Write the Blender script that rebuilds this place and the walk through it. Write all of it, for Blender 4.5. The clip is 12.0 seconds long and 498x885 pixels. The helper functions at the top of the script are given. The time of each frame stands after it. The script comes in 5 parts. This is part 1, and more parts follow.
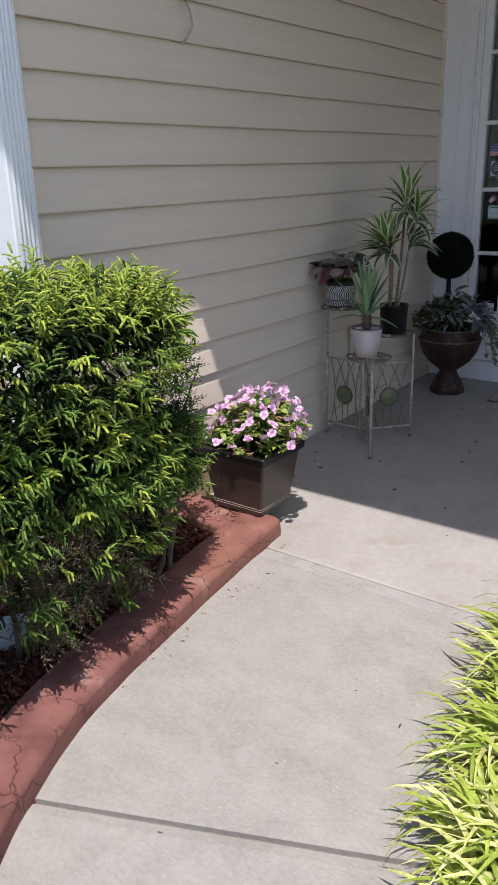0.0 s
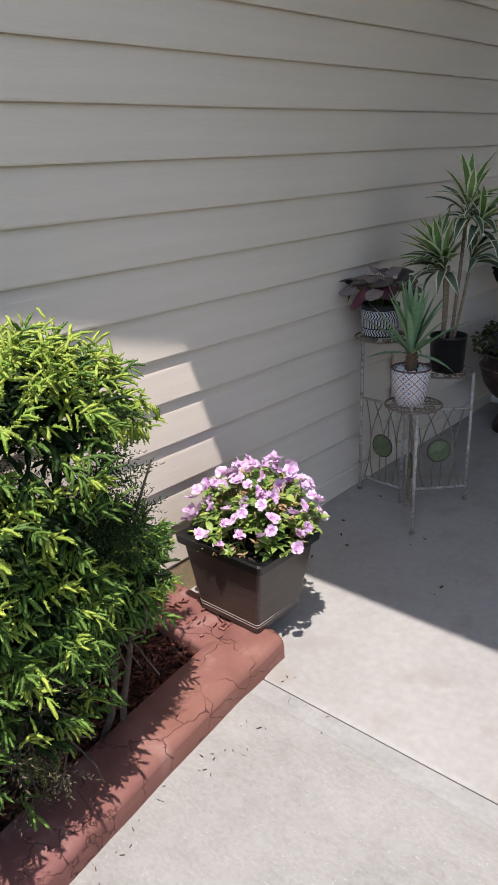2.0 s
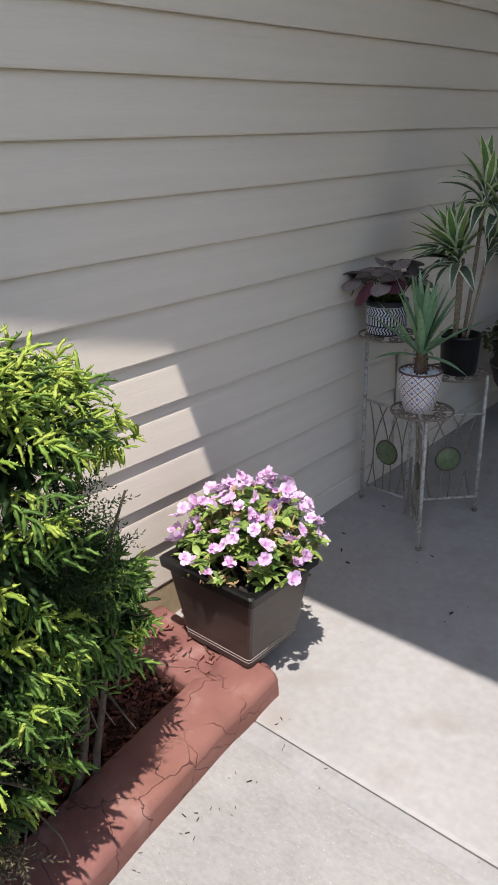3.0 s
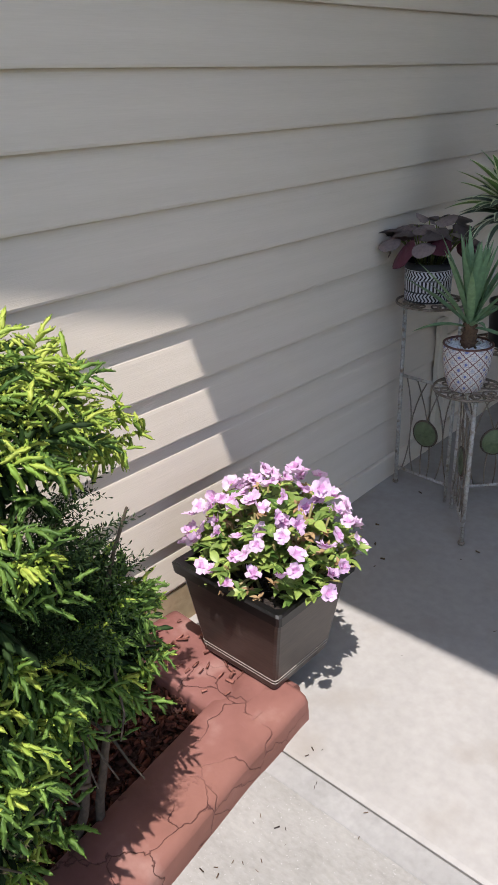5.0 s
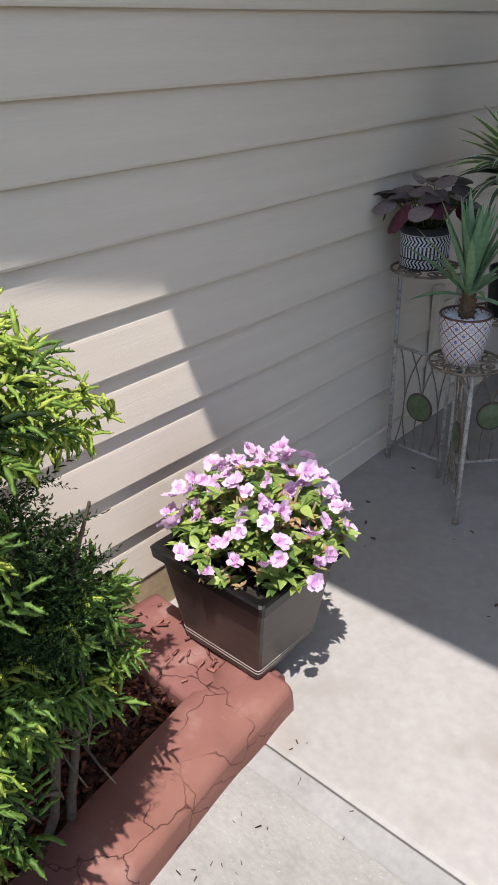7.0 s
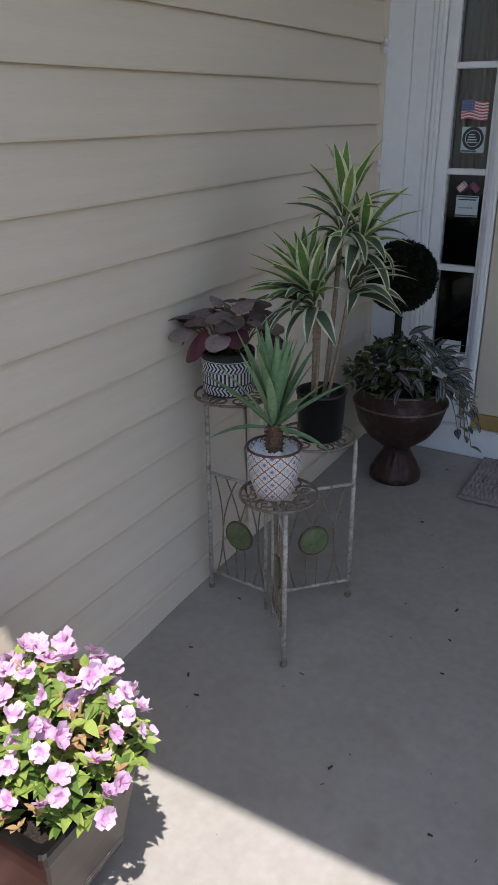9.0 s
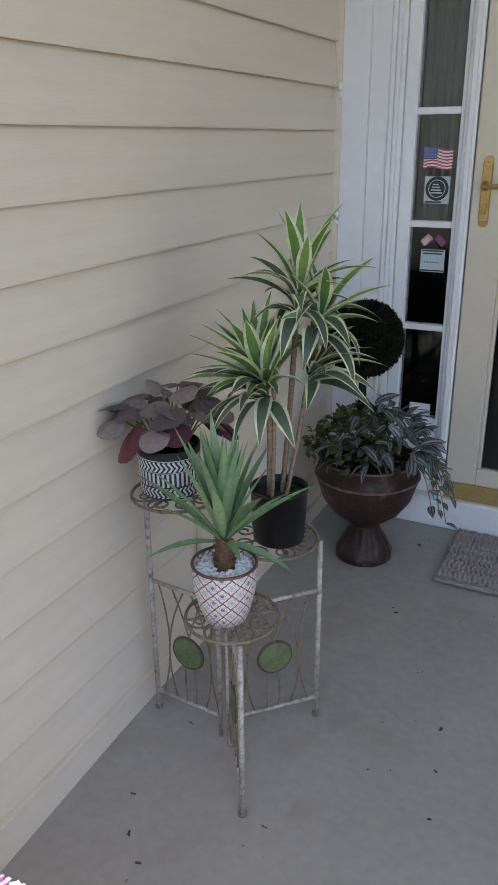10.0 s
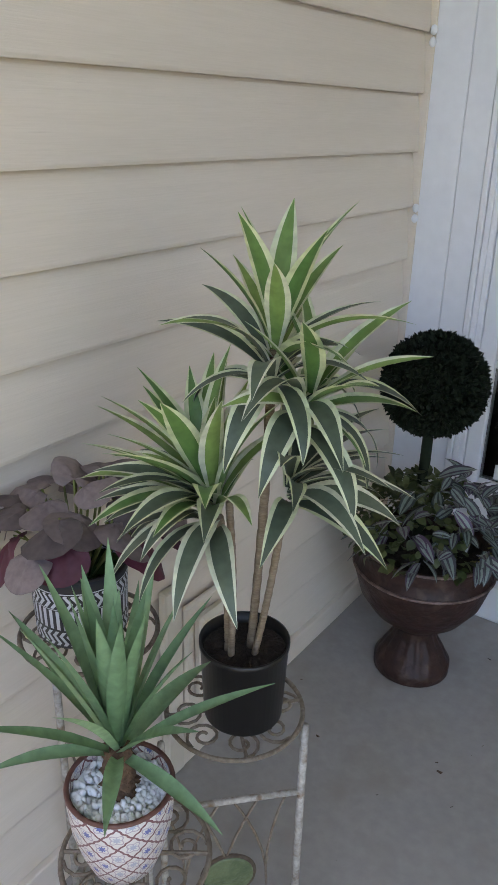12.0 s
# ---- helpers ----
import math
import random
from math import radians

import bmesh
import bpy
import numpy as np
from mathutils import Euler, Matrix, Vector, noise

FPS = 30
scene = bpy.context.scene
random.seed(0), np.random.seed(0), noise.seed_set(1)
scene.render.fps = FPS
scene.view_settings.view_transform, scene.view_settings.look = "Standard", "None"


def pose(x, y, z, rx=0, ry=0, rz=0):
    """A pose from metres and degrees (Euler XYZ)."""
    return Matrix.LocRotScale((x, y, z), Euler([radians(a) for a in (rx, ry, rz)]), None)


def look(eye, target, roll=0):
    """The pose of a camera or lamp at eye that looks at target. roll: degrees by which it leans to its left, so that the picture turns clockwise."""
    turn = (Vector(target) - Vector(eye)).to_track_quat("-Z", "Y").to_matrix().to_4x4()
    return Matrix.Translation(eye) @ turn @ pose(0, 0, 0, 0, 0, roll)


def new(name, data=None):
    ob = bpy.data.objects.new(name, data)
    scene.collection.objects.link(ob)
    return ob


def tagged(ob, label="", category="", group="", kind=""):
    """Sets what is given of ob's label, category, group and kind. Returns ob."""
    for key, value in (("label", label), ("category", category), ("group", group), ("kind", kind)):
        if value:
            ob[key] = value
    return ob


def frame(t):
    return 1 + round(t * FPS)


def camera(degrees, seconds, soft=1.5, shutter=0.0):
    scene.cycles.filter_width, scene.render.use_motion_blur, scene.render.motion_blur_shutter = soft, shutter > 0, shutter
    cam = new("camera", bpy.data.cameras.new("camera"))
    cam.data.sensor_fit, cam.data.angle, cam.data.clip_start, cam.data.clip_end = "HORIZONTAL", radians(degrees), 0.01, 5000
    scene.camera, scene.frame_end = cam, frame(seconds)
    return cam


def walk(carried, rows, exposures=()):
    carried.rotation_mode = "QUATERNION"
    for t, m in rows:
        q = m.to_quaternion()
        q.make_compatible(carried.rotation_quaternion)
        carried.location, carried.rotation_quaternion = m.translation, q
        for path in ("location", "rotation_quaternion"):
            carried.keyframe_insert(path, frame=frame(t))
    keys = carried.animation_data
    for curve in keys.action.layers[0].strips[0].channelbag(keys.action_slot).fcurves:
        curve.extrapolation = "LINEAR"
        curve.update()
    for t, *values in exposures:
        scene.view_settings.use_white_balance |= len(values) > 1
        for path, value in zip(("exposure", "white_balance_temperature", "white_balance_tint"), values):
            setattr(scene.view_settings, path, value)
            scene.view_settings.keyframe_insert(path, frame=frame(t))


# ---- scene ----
cam = camera(36.4, 12.0, 1.1)
PATH = [
    (0, (-0.543, 1.484, 1.07), (-1.688, 2.98, 0.397), -1.7),
    (0.5, (-0.594, 1.68, 1.065), (-1.902, 3.033, 0.389), -2.8),
    (1, (-0.733, 1.854, 1.084), (-2.081, 3.161, 0.396), -2.6),
    (1.5, (-0.759, 2.005, 1.126), (-2.069, 3.333, 0.403), -2.7),
    (2, (-0.844, 2.113, 1.111), (-2.088, 3.503, 0.39), -2.0),
    (2.5, (-0.92, 2.175, 1.121), (-2.134, 3.584, 0.386), -1.3),
    (2.7, (-0.939, 2.22, 1.116), (-2.166, 3.612, 0.372), -1.3),
    (4.3, (-1.092, 2.359, 1.078), (-2.293, 3.721, 0.239), -1.6),
    (4.5, (-1.095, 2.386, 1.077), (-2.317, 3.724, 0.23), -2.0),
    (5, (-1.139, 2.432, 1.065), (-2.371, 3.756, 0.211), -2.0),
    (5.5, (-1.177, 2.455, 1.065), (-2.404, 3.771, 0.192), -2.2),
    (6, (-1.189, 2.466, 1.06), (-2.416, 3.762, 0.158), -2.3),
    (6.5, (-1.187, 2.481, 1.05), (-2.408, 3.77, 0.129), -2.3),
    (6.7, (-1.185, 2.495, 1.047), (-2.394, 3.782, 0.109), -2.1),
    (8.5, (-1.215, 2.647, 1.123), (-2.263, 4.124, 0.275), -0.4),
    (9, (-1.231, 2.767, 1.142), (-2.158, 4.345, 0.335), -0.4),
    (9.5, (-1.322, 2.895, 1.169), (-2.096, 4.567, 0.392), -0.1),
    (10, (-1.343, 3.029, 1.183), (-2.198, 4.68, 0.444), -0.6),
    (10.5, (-1.413, 3.181, 1.181), (-2.294, 4.819, 0.446), -0.3),
    (11, (-1.422, 3.342, 1.169), (-2.322, 4.966, 0.426), -0.6),
    (11.5, (-1.43, 3.481, 1.148), (-2.495, 4.985, 0.371), -1.0),
    (12, (-1.457, 3.621, 1.157), (-2.531, 5.112, 0.367), 1.3),
]
EXPOSURES = [(0, 0.60, 6600, 16), (2.5, 0.80, 6400, 15), (6.7, 0.80, 6400, 14.5), (8.5, 0.87, 6400, 14.5), (9, 0.88, 6550, 14.5), (9.5, 1.52, 6750, 14), (10, 1.66, 6750, 14), (10.5, 1.54, 6750, 14), (11, 1.94, 6750, 14), (11.5, 1.94, 6750, 14), (12, 1.90, 6850, 14)]
walk(cam, [(t, look(eye, target, roll)) for t, eye, target, roll in PATH], EXPOSURES)
# ---------------------------------------------------------------- light
SUN_TO = Vector((0.24, -0.30, 1.0)).normalized()
world = bpy.data.worlds.new("world")
scene.world = world
world.use_nodes = True
wn = world.node_tree.nodes
sky = wn.new("ShaderNodeTexSky")
sky.sky_type = "NISHITA"
sky.sun_disc = False
sky.sun_elevation = math.asin(SUN_TO.z)
sky.sun_rotation = radians(141)
world.node_tree.links.new(sky.outputs[0], wn["Background"].inputs[0])
wn["Background"].inputs[1].default_value = 0.15
sun = new("sun", bpy.data.lights.new("sun", "SUN"))
sun.data.energy = 3.6
sun.data.angle = radians(0.55)
sun.data.color = (1.0, 0.96, 0.90)
sun.matrix_world = look(SUN_TO * 20, (0, 0, 0))


# ---------------------------------------------------------------- materials
def shader(name, rough=0.6, metal=0.0, spec=0.5):
    m = bpy.data.materials.new(name)
    m.use_nodes = True
    b = m.node_tree.nodes["Principled BSDF"]
    b.inputs["Roughness"].default_value = rough
    b.inputs["Metallic"].default_value = metal
    b.inputs["Specular IOR Level"].default_value = spec
    return m, m.node_tree.nodes, m.node_tree.links, b


def ramp(n, stops):
    r = n.new("ShaderNodeValToRGB")
    while len(r.color_ramp.elements) < len(stops):
        r.color_ramp.elements.new(0.5)
    for e, (p, c) in zip(r.color_ramp.elements, stops):
        e.position, e.color = p, (*c, 1)
    return r


def noise_tex(n, l, scale, detail=4.0, stretch=(1, 1, 1), coords="Object"):
    tc, mp, t = n.new("ShaderNodeTexCoord"), n.new("ShaderNodeMapping"), n.new("ShaderNodeTexNoise")
    mp.inputs["Scale"].default_value = stretch
    t.inputs["Scale"].default_value, t.inputs["Detail"].default_value = scale, detail
    l.new(tc.outputs[coords], mp.inputs[0])
    l.new(mp.outputs[0], t.inputs["Vector"])
    return t


def mixed(n, l, fac, a, b, mode="MIX"):
    m = n.new("ShaderNodeMix")
    m.data_type, m.blend_type = "RGBA", mode
    for sock, v in ((m.inputs["Factor"], fac), (m.inputs["A"], a), (m.inputs["B"], b)):
        if hasattr(v, "is_linked"):
            l.new(v, sock)
        elif isinstance(v, tuple):
            sock.default_value = (*v, 1)
        else:
            sock.default_value = v
    return m.outputs["Result"]


def surface(name, dark, light, rough=0.6, metal=0.0, big=3.0, fine=60.0, bump=0.2, depth=0.002, stretch=(1, 1, 1), spec=0.5, stain=None, speck=None):
    """Two scales of variation between two tones, fine relief, and where given stains of another tone."""
    m, n, l, b = shader(name, rough, metal, spec)
    t1, t2 = noise_tex(n, l, big, 5, stretch), noise_tex(n, l, fine, 6, stretch)
    col = ramp(n, [(0.3, dark), (0.7, light)])
    add = n.new("ShaderNodeMath")
    add.operation = "MULTIPLY_ADD"
    add.inputs[1].default_value, add.inputs[2].default_value = 0.5, 0.0
    l.new(t2.outputs["Fac"], add.inputs[0])
    add2 = n.new("ShaderNodeMath")
    add2.operation = "MULTIPLY_ADD"
    add2.inputs[1].default_value = 0.5
    l.new(t1.outputs["Fac"], add2.inputs[0])
    l.new(add.outputs[0], add2.inputs[2])
    l.new(add2.outputs[0], col.inputs[0])
    out = col.outputs[0]
    if stain:
        t3 = noise_tex(n, l, big * 2.3, 8)
        r3 = ramp(n, [(0.55, (0, 0, 0)), (0.75, (1, 1, 1))])
        l.new(t3.outputs["Fac"], r3.inputs[0])
        out = mixed(n, l, r3.outputs[0], out, stain)
    if speck:
        t4 = noise_tex(n, l, fine * 2.2, 2)
        r4 = ramp(n, [(0.66, (0, 0, 0)), (0.70, (1, 1, 1))])
        l.new(t4.outputs["Fac"], r4.inputs[0])
        out = mixed(n, l, r4.outputs[0], out, speck)
    l.new(out, b.inputs["Base Color"])
    bp = n.new("ShaderNodeBump")
    bp.inputs["Strength"].default_value, bp.inputs["Distance"].default_value = bump, depth
    l.new(t2.outputs["Fac"], bp.inputs["Height"])
    l.new(bp.outputs[0], b.inputs["Normal"])
    return m


def foliage(name, a, b_, rough=0.45, glow=0.25, by="Random Per Island", spec=0.4):
    """Leaf: tone by piece, some light let through."""
    m, n, l, b = shader(name, rough, 0, spec)
    if by == "object":
        src = n.new("ShaderNodeObjectInfo").outputs["Random"]
    else:
        src = n.new("ShaderNodeNewGeometry").outputs["Random Per Island"]
    r = ramp(n, [(0.0, a), (1.0, b_)])
    l.new(src, r.inputs[0])
    t = noise_tex(n, l, 90, 3)
    r2 = ramp(n, [(0.2, (0.75, 0.75, 0.75)), (0.8, (1.2, 1.2, 1.2))])
    l.new(t.outputs["Fac"], r2.inputs[0])
    c = mixed(n, l, 1.0, r.outputs[0], r2.outputs[0], "MULTIPLY")
    l.new(c, b.inputs["Base Color"])
    tr, mx = n.new("ShaderNodeBsdfTranslucent"), n.new("ShaderNodeMixShader")
    l.new(c, tr.inputs[0])
    mx.inputs[0].default_value = glow
    l.new(b.outputs[0], mx.inputs[1])
    l.new(tr.outputs[0], mx.inputs[2])
    l.new(mx.outputs[0], n["Material Output"].inputs[0])
    return m


def clear_glass(name, tint=(1, 1, 1)):
    """A thin pane: Fresnel mirror over clear."""
    m, n, l, b = shader(name)
    n.remove(b)
    fr, gl, tp, mx = n.new("ShaderNodeFresnel"), n.new("ShaderNodeBsdfGlossy"), n.new("ShaderNodeBsdfTransparent"), n.new("ShaderNodeMixShader")
    fr.inputs[0].default_value = 1.62
    gl.inputs["Roughness"].default_value = 0.01
    tp.inputs[0].default_value = (*tint, 1)
    l.new(fr.outputs[0], mx.inputs[0])
    l.new(tp.outputs[0], mx.inputs[1])
    l.new(gl.outputs[0], mx.inputs[2])
    l.new(mx.outputs[0], n["Material Output"].inputs[0])
    return m


VINYL = surface("vinyl_siding", (0.66, 0.585, 0.49), (0.73, 0.65, 0.555), 0.5, big=1.2, fine=22, bump=0.35, depth=0.0012, stretch=(8, 0.8, 26), spec=0.35)
WHITE = surface("white_paint", (0.72, 0.73, 0.76), (0.80, 0.81, 0.84), 0.42, big=4, fine=40, bump=0.08, depth=0.001)
WHITE_PVC = surface("white_vinyl_trim", (0.74, 0.78, 0.83), (0.82, 0.85, 0.89), 0.4, big=3, fine=50, bump=0.05, depth=0.001)
BEIGE_DOOR = surface("beige_enamel", (0.60, 0.54, 0.44), (0.66, 0.60, 0.50), 0.35, big=3, fine=60, bump=0.05, depth=0.0008)
CONCRETE = surface("broom_concrete", (0.235, 0.226, 0.208), (0.335, 0.322, 0.298), 0.9, big=9, fine=85, bump=0.5, depth=0.003, stretch=(1.0, 1.6, 1), spec=0.15, stain=(0.305, 0.295, 0.275), speck=(0.36, 0.35, 0.33))
PORCH = surface("painted_concrete", (0.29, 0.276, 0.257), (0.375, 0.357, 0.333), 0.62, big=3.5, fine=50, bump=0.25, depth=0.0015, spec=0.35, stain=(0.285, 0.26, 0.228))
SMOOTH = surface("trowelled_concrete", (0.25, 0.243, 0.23), (0.35, 0.34, 0.325), 0.75, big=14, fine=70, bump=0.2, depth=0.0015, spec=0.2, stain=(0.30, 0.29, 0.275))
JOINT = surface("joint_dirt", (0.12, 0.11, 0.095), (0.26, 0.24, 0.21), 0.95, big=30, fine=200, bump=0.6, depth=0.003)
MULCH = surface("dark_mulch", (0.035, 0.016, 0.012), (0.12, 0.05, 0.035), 0.95, big=20, fine=140, bump=0.8, depth=0.008)
CHIP = foliage("bark_chip", (0.04, 0.018, 0.013), (0.24, 0.088, 0.058), 0.9, 0.0, spec=0.1)
RED_CHIP = foliage("red_chip", (0.16, 0.065, 0.05), (0.34, 0.15, 0.115), 0.9, 0.0, spec=0.1)
BLACK_POT = surface("black_plastic", (0.005, 0.005, 0.005), (0.009, 0.008, 0.008), 0.36, big=6, fine=80, bump=0.03, depth=0.0008, spec=0.5)
BRONZE_POT = surface("bronze_plastic", (0.035, 0.026, 0.022), (0.075, 0.055, 0.045), 0.34, 0.1, big=9, fine=40, bump=0.12, depth=0.001, stretch=(1, 1, 7))
POT_LINE = surface("worn_line", (0.22, 0.19, 0.16), (0.34, 0.30, 0.26), 0.5, big=20, fine=90, bump=0.1)
SOIL = surface("potting_soil", (0.008, 0.006, 0.005), (0.04, 0.028, 0.02), 0.95, big=40, fine=200, bump=1.0, depth=0.006)
RUST_WHITE = surface("worn_white_iron", (0.22, 0.19, 0.15), (0.64, 0.62, 0.58), 0.65, 0.2, big=28, fine=160, bump=0.6, depth=0.002, stain=(0.20, 0.13, 0.07))
RUST = surface("rusty_iron", (0.11, 0.075, 0.05), (0.33, 0.28, 0.22), 0.75, 0.25, big=35, fine=180, bump=0.7, depth=0.002)
GREEN_GLASS = surface("green_cast_disc", (0.07, 0.10, 0.045), (0.16, 0.20, 0.10), 0.35, big=40, fine=120, bump=0.7, depth=0.003)
URN = surface("brown_glaze", (0.014, 0.007, 0.006), (0.060, 0.027, 0.021), 0.48, big=14, fine=60, bump=0.8, depth=0.004, stain=(0.085, 0.052, 0.040), spec=0.35)
BRASS = surface("aged_brass", (0.45, 0.30, 0.11), (0.62, 0.44, 0.20), 0.32, 0.9, big=30, fine=120, bump=0.15)
GOLD_SWEEP = surface("gold_sweep", (0.38, 0.27, 0.10), (0.50, 0.37, 0.15), 0.45, 0.4, big=10, fine=80, bump=0.1)
# near-black stands in for the lack of light in the hall
HALL_DIM = surface("unlit_hall_shade", (0.014, 0.013, 0.012), (0.025, 0.023, 0.021), 0.9, big=2, fine=30)
CURTAIN = surface("grey_curtain", (0.30, 0.29, 0.28), (0.40, 0.39, 0.37), 0.9, big=5, fine=90, bump=0.2)
GLASS = clear_glass("window_glass", (0.9, 0.93, 0.92))
BARK = surface("cane_bark", (0.16, 0.11, 0.07), (0.34, 0.27, 0.19), 0.8, big=30, fine=140, bump=0.8, depth=0.003, stretch=(1, 1, 5))
TWIG = surface("yew_twig", (0.045, 0.032, 0.023), (0.14, 0.105, 0.075), 0.85, big=20, fine=120, bump=0.7, depth=0.003)
YEW = foliage("yew_needles", (0.045, 0.10, 0.018), (0.17, 0.28, 0.050), 0.55, 0.10, spec=0.3)
# near-black: the shade deep inside the hedge is put into this colour
YEW_SHADE = foliage("yew_needles_in_shade", (0.010, 0.022, 0.007), (0.035, 0.065, 0.018), 0.7, 0.0, spec=0.15)
YEW_NEW = foliage("yew_new_growth", (0.20, 0.33, 0.045), (0.46, 0.52, 0.09), 0.55, 0.18, spec=0.3)
YEW_OLD = foliage("yew_dry_needles", (0.03, 0.028, 0.014), (0.17, 0.14, 0.075), 0.7, 0.05)
GRASS_A = foliage("liriope_green", (0.24, 0.34, 0.05), (0.46, 0.54, 0.10), 0.4, 0.3)
GRASS_B = foliage("liriope_cream", (0.55, 0.58, 0.18), (0.74, 0.74, 0.38), 0.4, 0.3)
LAWN = surface("lawn", (0.15, 0.145, 0.085), (0.24, 0.225, 0.14), 0.9, big=1.5, fine=60, bump=0.8, depth=0.02)
PETAL = foliage("pink_petal", (0.70, 0.46, 0.70), (0.84, 0.64, 0.82), 0.55, 0.35, by="object")
PETAL_DEEP = foliage("deep_pink_petal", (0.60, 0.28, 0.54), (0.74, 0.42, 0.68), 0.55, 0.3, by="object")
IMP_LEAF = foliage("impatiens_leaf", (0.07, 0.15, 0.03), (0.36, 0.46, 0.11), 0.42, 0.25)
DRY_BLOOM = foliage("withered_bloom", (0.30, 0.18, 0.08), (0.48, 0.34, 0.18), 0.8, 0.2)
STEM = foliage("fleshy_stem", (0.20, 0.20, 0.06), (0.36, 0.30, 0.13), 0.5, 0.15)
DRAC_GREEN = foliage("dracaena_green", (0.10, 0.21, 0.06), (0.26, 0.38, 0.11), 0.4, 0.2, by="object")
DRAC_DARK = foliage("dracaena_dark_green", (0.06, 0.085, 0.06), (0.13, 0.165, 0.11), 0.4, 0.15, by="object")
DRAC_EDGE = foliage("dracaena_cream_edge", (0.62, 0.67, 0.40), (0.76, 0.77, 0.60), 0.45, 0.2, by="object")
AGAVE = foliage("agave_leaf", (0.15, 0.27, 0.14), (0.26, 0.40, 0.21), 0.55, 0.15, by="object")
AGAVE_STEM = surface("agave_stem", (0.05, 0.026, 0.016), (0.19, 0.11, 0.06), 0.8, big=40, fine=160, bump=0.9, depth=0.004)
PURPLE = foliage("purple_leaf", (0.10, 0.078, 0.076), (0.27, 0.21, 0.20), 0.5, 0.1, by="object")
PURPLE_RED = foliage("wine_leaf", (0.10, 0.025, 0.04), (0.18, 0.05, 0.075), 0.5, 0.15, by="object")
PETIOLE = foliage("leaf_stalk", (0.13, 0.17, 0.04), (0.22, 0.24, 0.08), 0.5, 0.15)
MOSS = foliage("moss", (0.025, 0.06, 0.012), (0.07, 0.12, 0.03), 0.9, 0.0)
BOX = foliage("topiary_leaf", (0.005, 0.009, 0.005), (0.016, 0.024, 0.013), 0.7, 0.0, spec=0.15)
SMALL_LEAF = foliage("small_round_leaf", (0.045, 0.065, 0.022), (0.13, 0.155, 0.06), 0.45, 0.2)
ZEB_DARK = foliage("inchplant_dark", (0.035, 0.050, 0.042), (0.10, 0.065, 0.12), 0.35, 0.15, by="object")
ZEB_SILVER = foliage("inchplant_silver", (0.15, 0.20, 0.18), (0.27, 0.32, 0.30), 0.3, 0.15, by="object")
PEBBLE = surface("white_pebble", (0.70, 0.73, 0.75), (0.84, 0.86, 0.86), 0.5, big=30, fine=120, bump=0.1)
TERRA = surface("brown_rim", (0.10, 0.04, 0.03), (0.17, 0.075, 0.055), 0.5, big=30, fine=120, bump=0.2)
MAT_ROPE = surface("grey_rope", (0.21, 0.182, 0.178), (0.36, 0.318, 0.31), 0.95, big=25, fine=200, bump=0.8, depth=0.003)
BLUE_GREY = surface("blue_grey_plastic", (0.36, 0.46, 0.54), (0.50, 0.60, 0.66), 0.4, big=8, fine=60, bump=0.1)
CEIL = surface("white_soffit", (0.70, 0.69, 0.66), (0.76, 0.75, 0.72), 0.7, big=3, fine=40, bump=0.1)
DEBRIS = foliage("dry_debris", (0.03, 0.02, 0.015), (0.16, 0.10, 0.06), 0.9, 0.0)
PAPER = surface("white_paper", (0.66, 0.67, 0.69), (0.74, 0.75, 0.77), 0.6, big=20, fine=80, bump=0.02)
INK = surface("black_ink", (0.02, 0.022, 0.03), (0.04, 0.042, 0.05), 0.5, big=20, fine=80, bump=0.02)
FLAG_RED = surface("flag_red", (0.42, 0.05, 0.06), (0.52, 0.09, 0.10), 0.5, big=20, fine=80, bump=0.02)
FLAG_BLUE = surface("flag_blue", (0.04, 0.06, 0.22), (0.07, 0.10, 0.30), 0.5, big=20, fine=80, bump=0.02)
PALE_BLUE = surface("pale_blue_paper", (0.42, 0.52, 0.56), (0.50, 0.60, 0.63), 0.6, big=20, fine=80, bump=0.02)
STONES = [surface("ledge_stone", a, b, 0.85, big=9, fine=45, bump=0.9, depth=0.008) for a, b in (((0.26, 0.16, 0.10), (0.52, 0.38, 0.25)), ((0.38, 0.26, 0.15), (0.62, 0.48, 0.32)), ((0.15, 0.09, 0.08), (0.30, 0.20, 0.17)), ((0.34, 0.30, 0.25), (0.50, 0.45, 0.38)))]


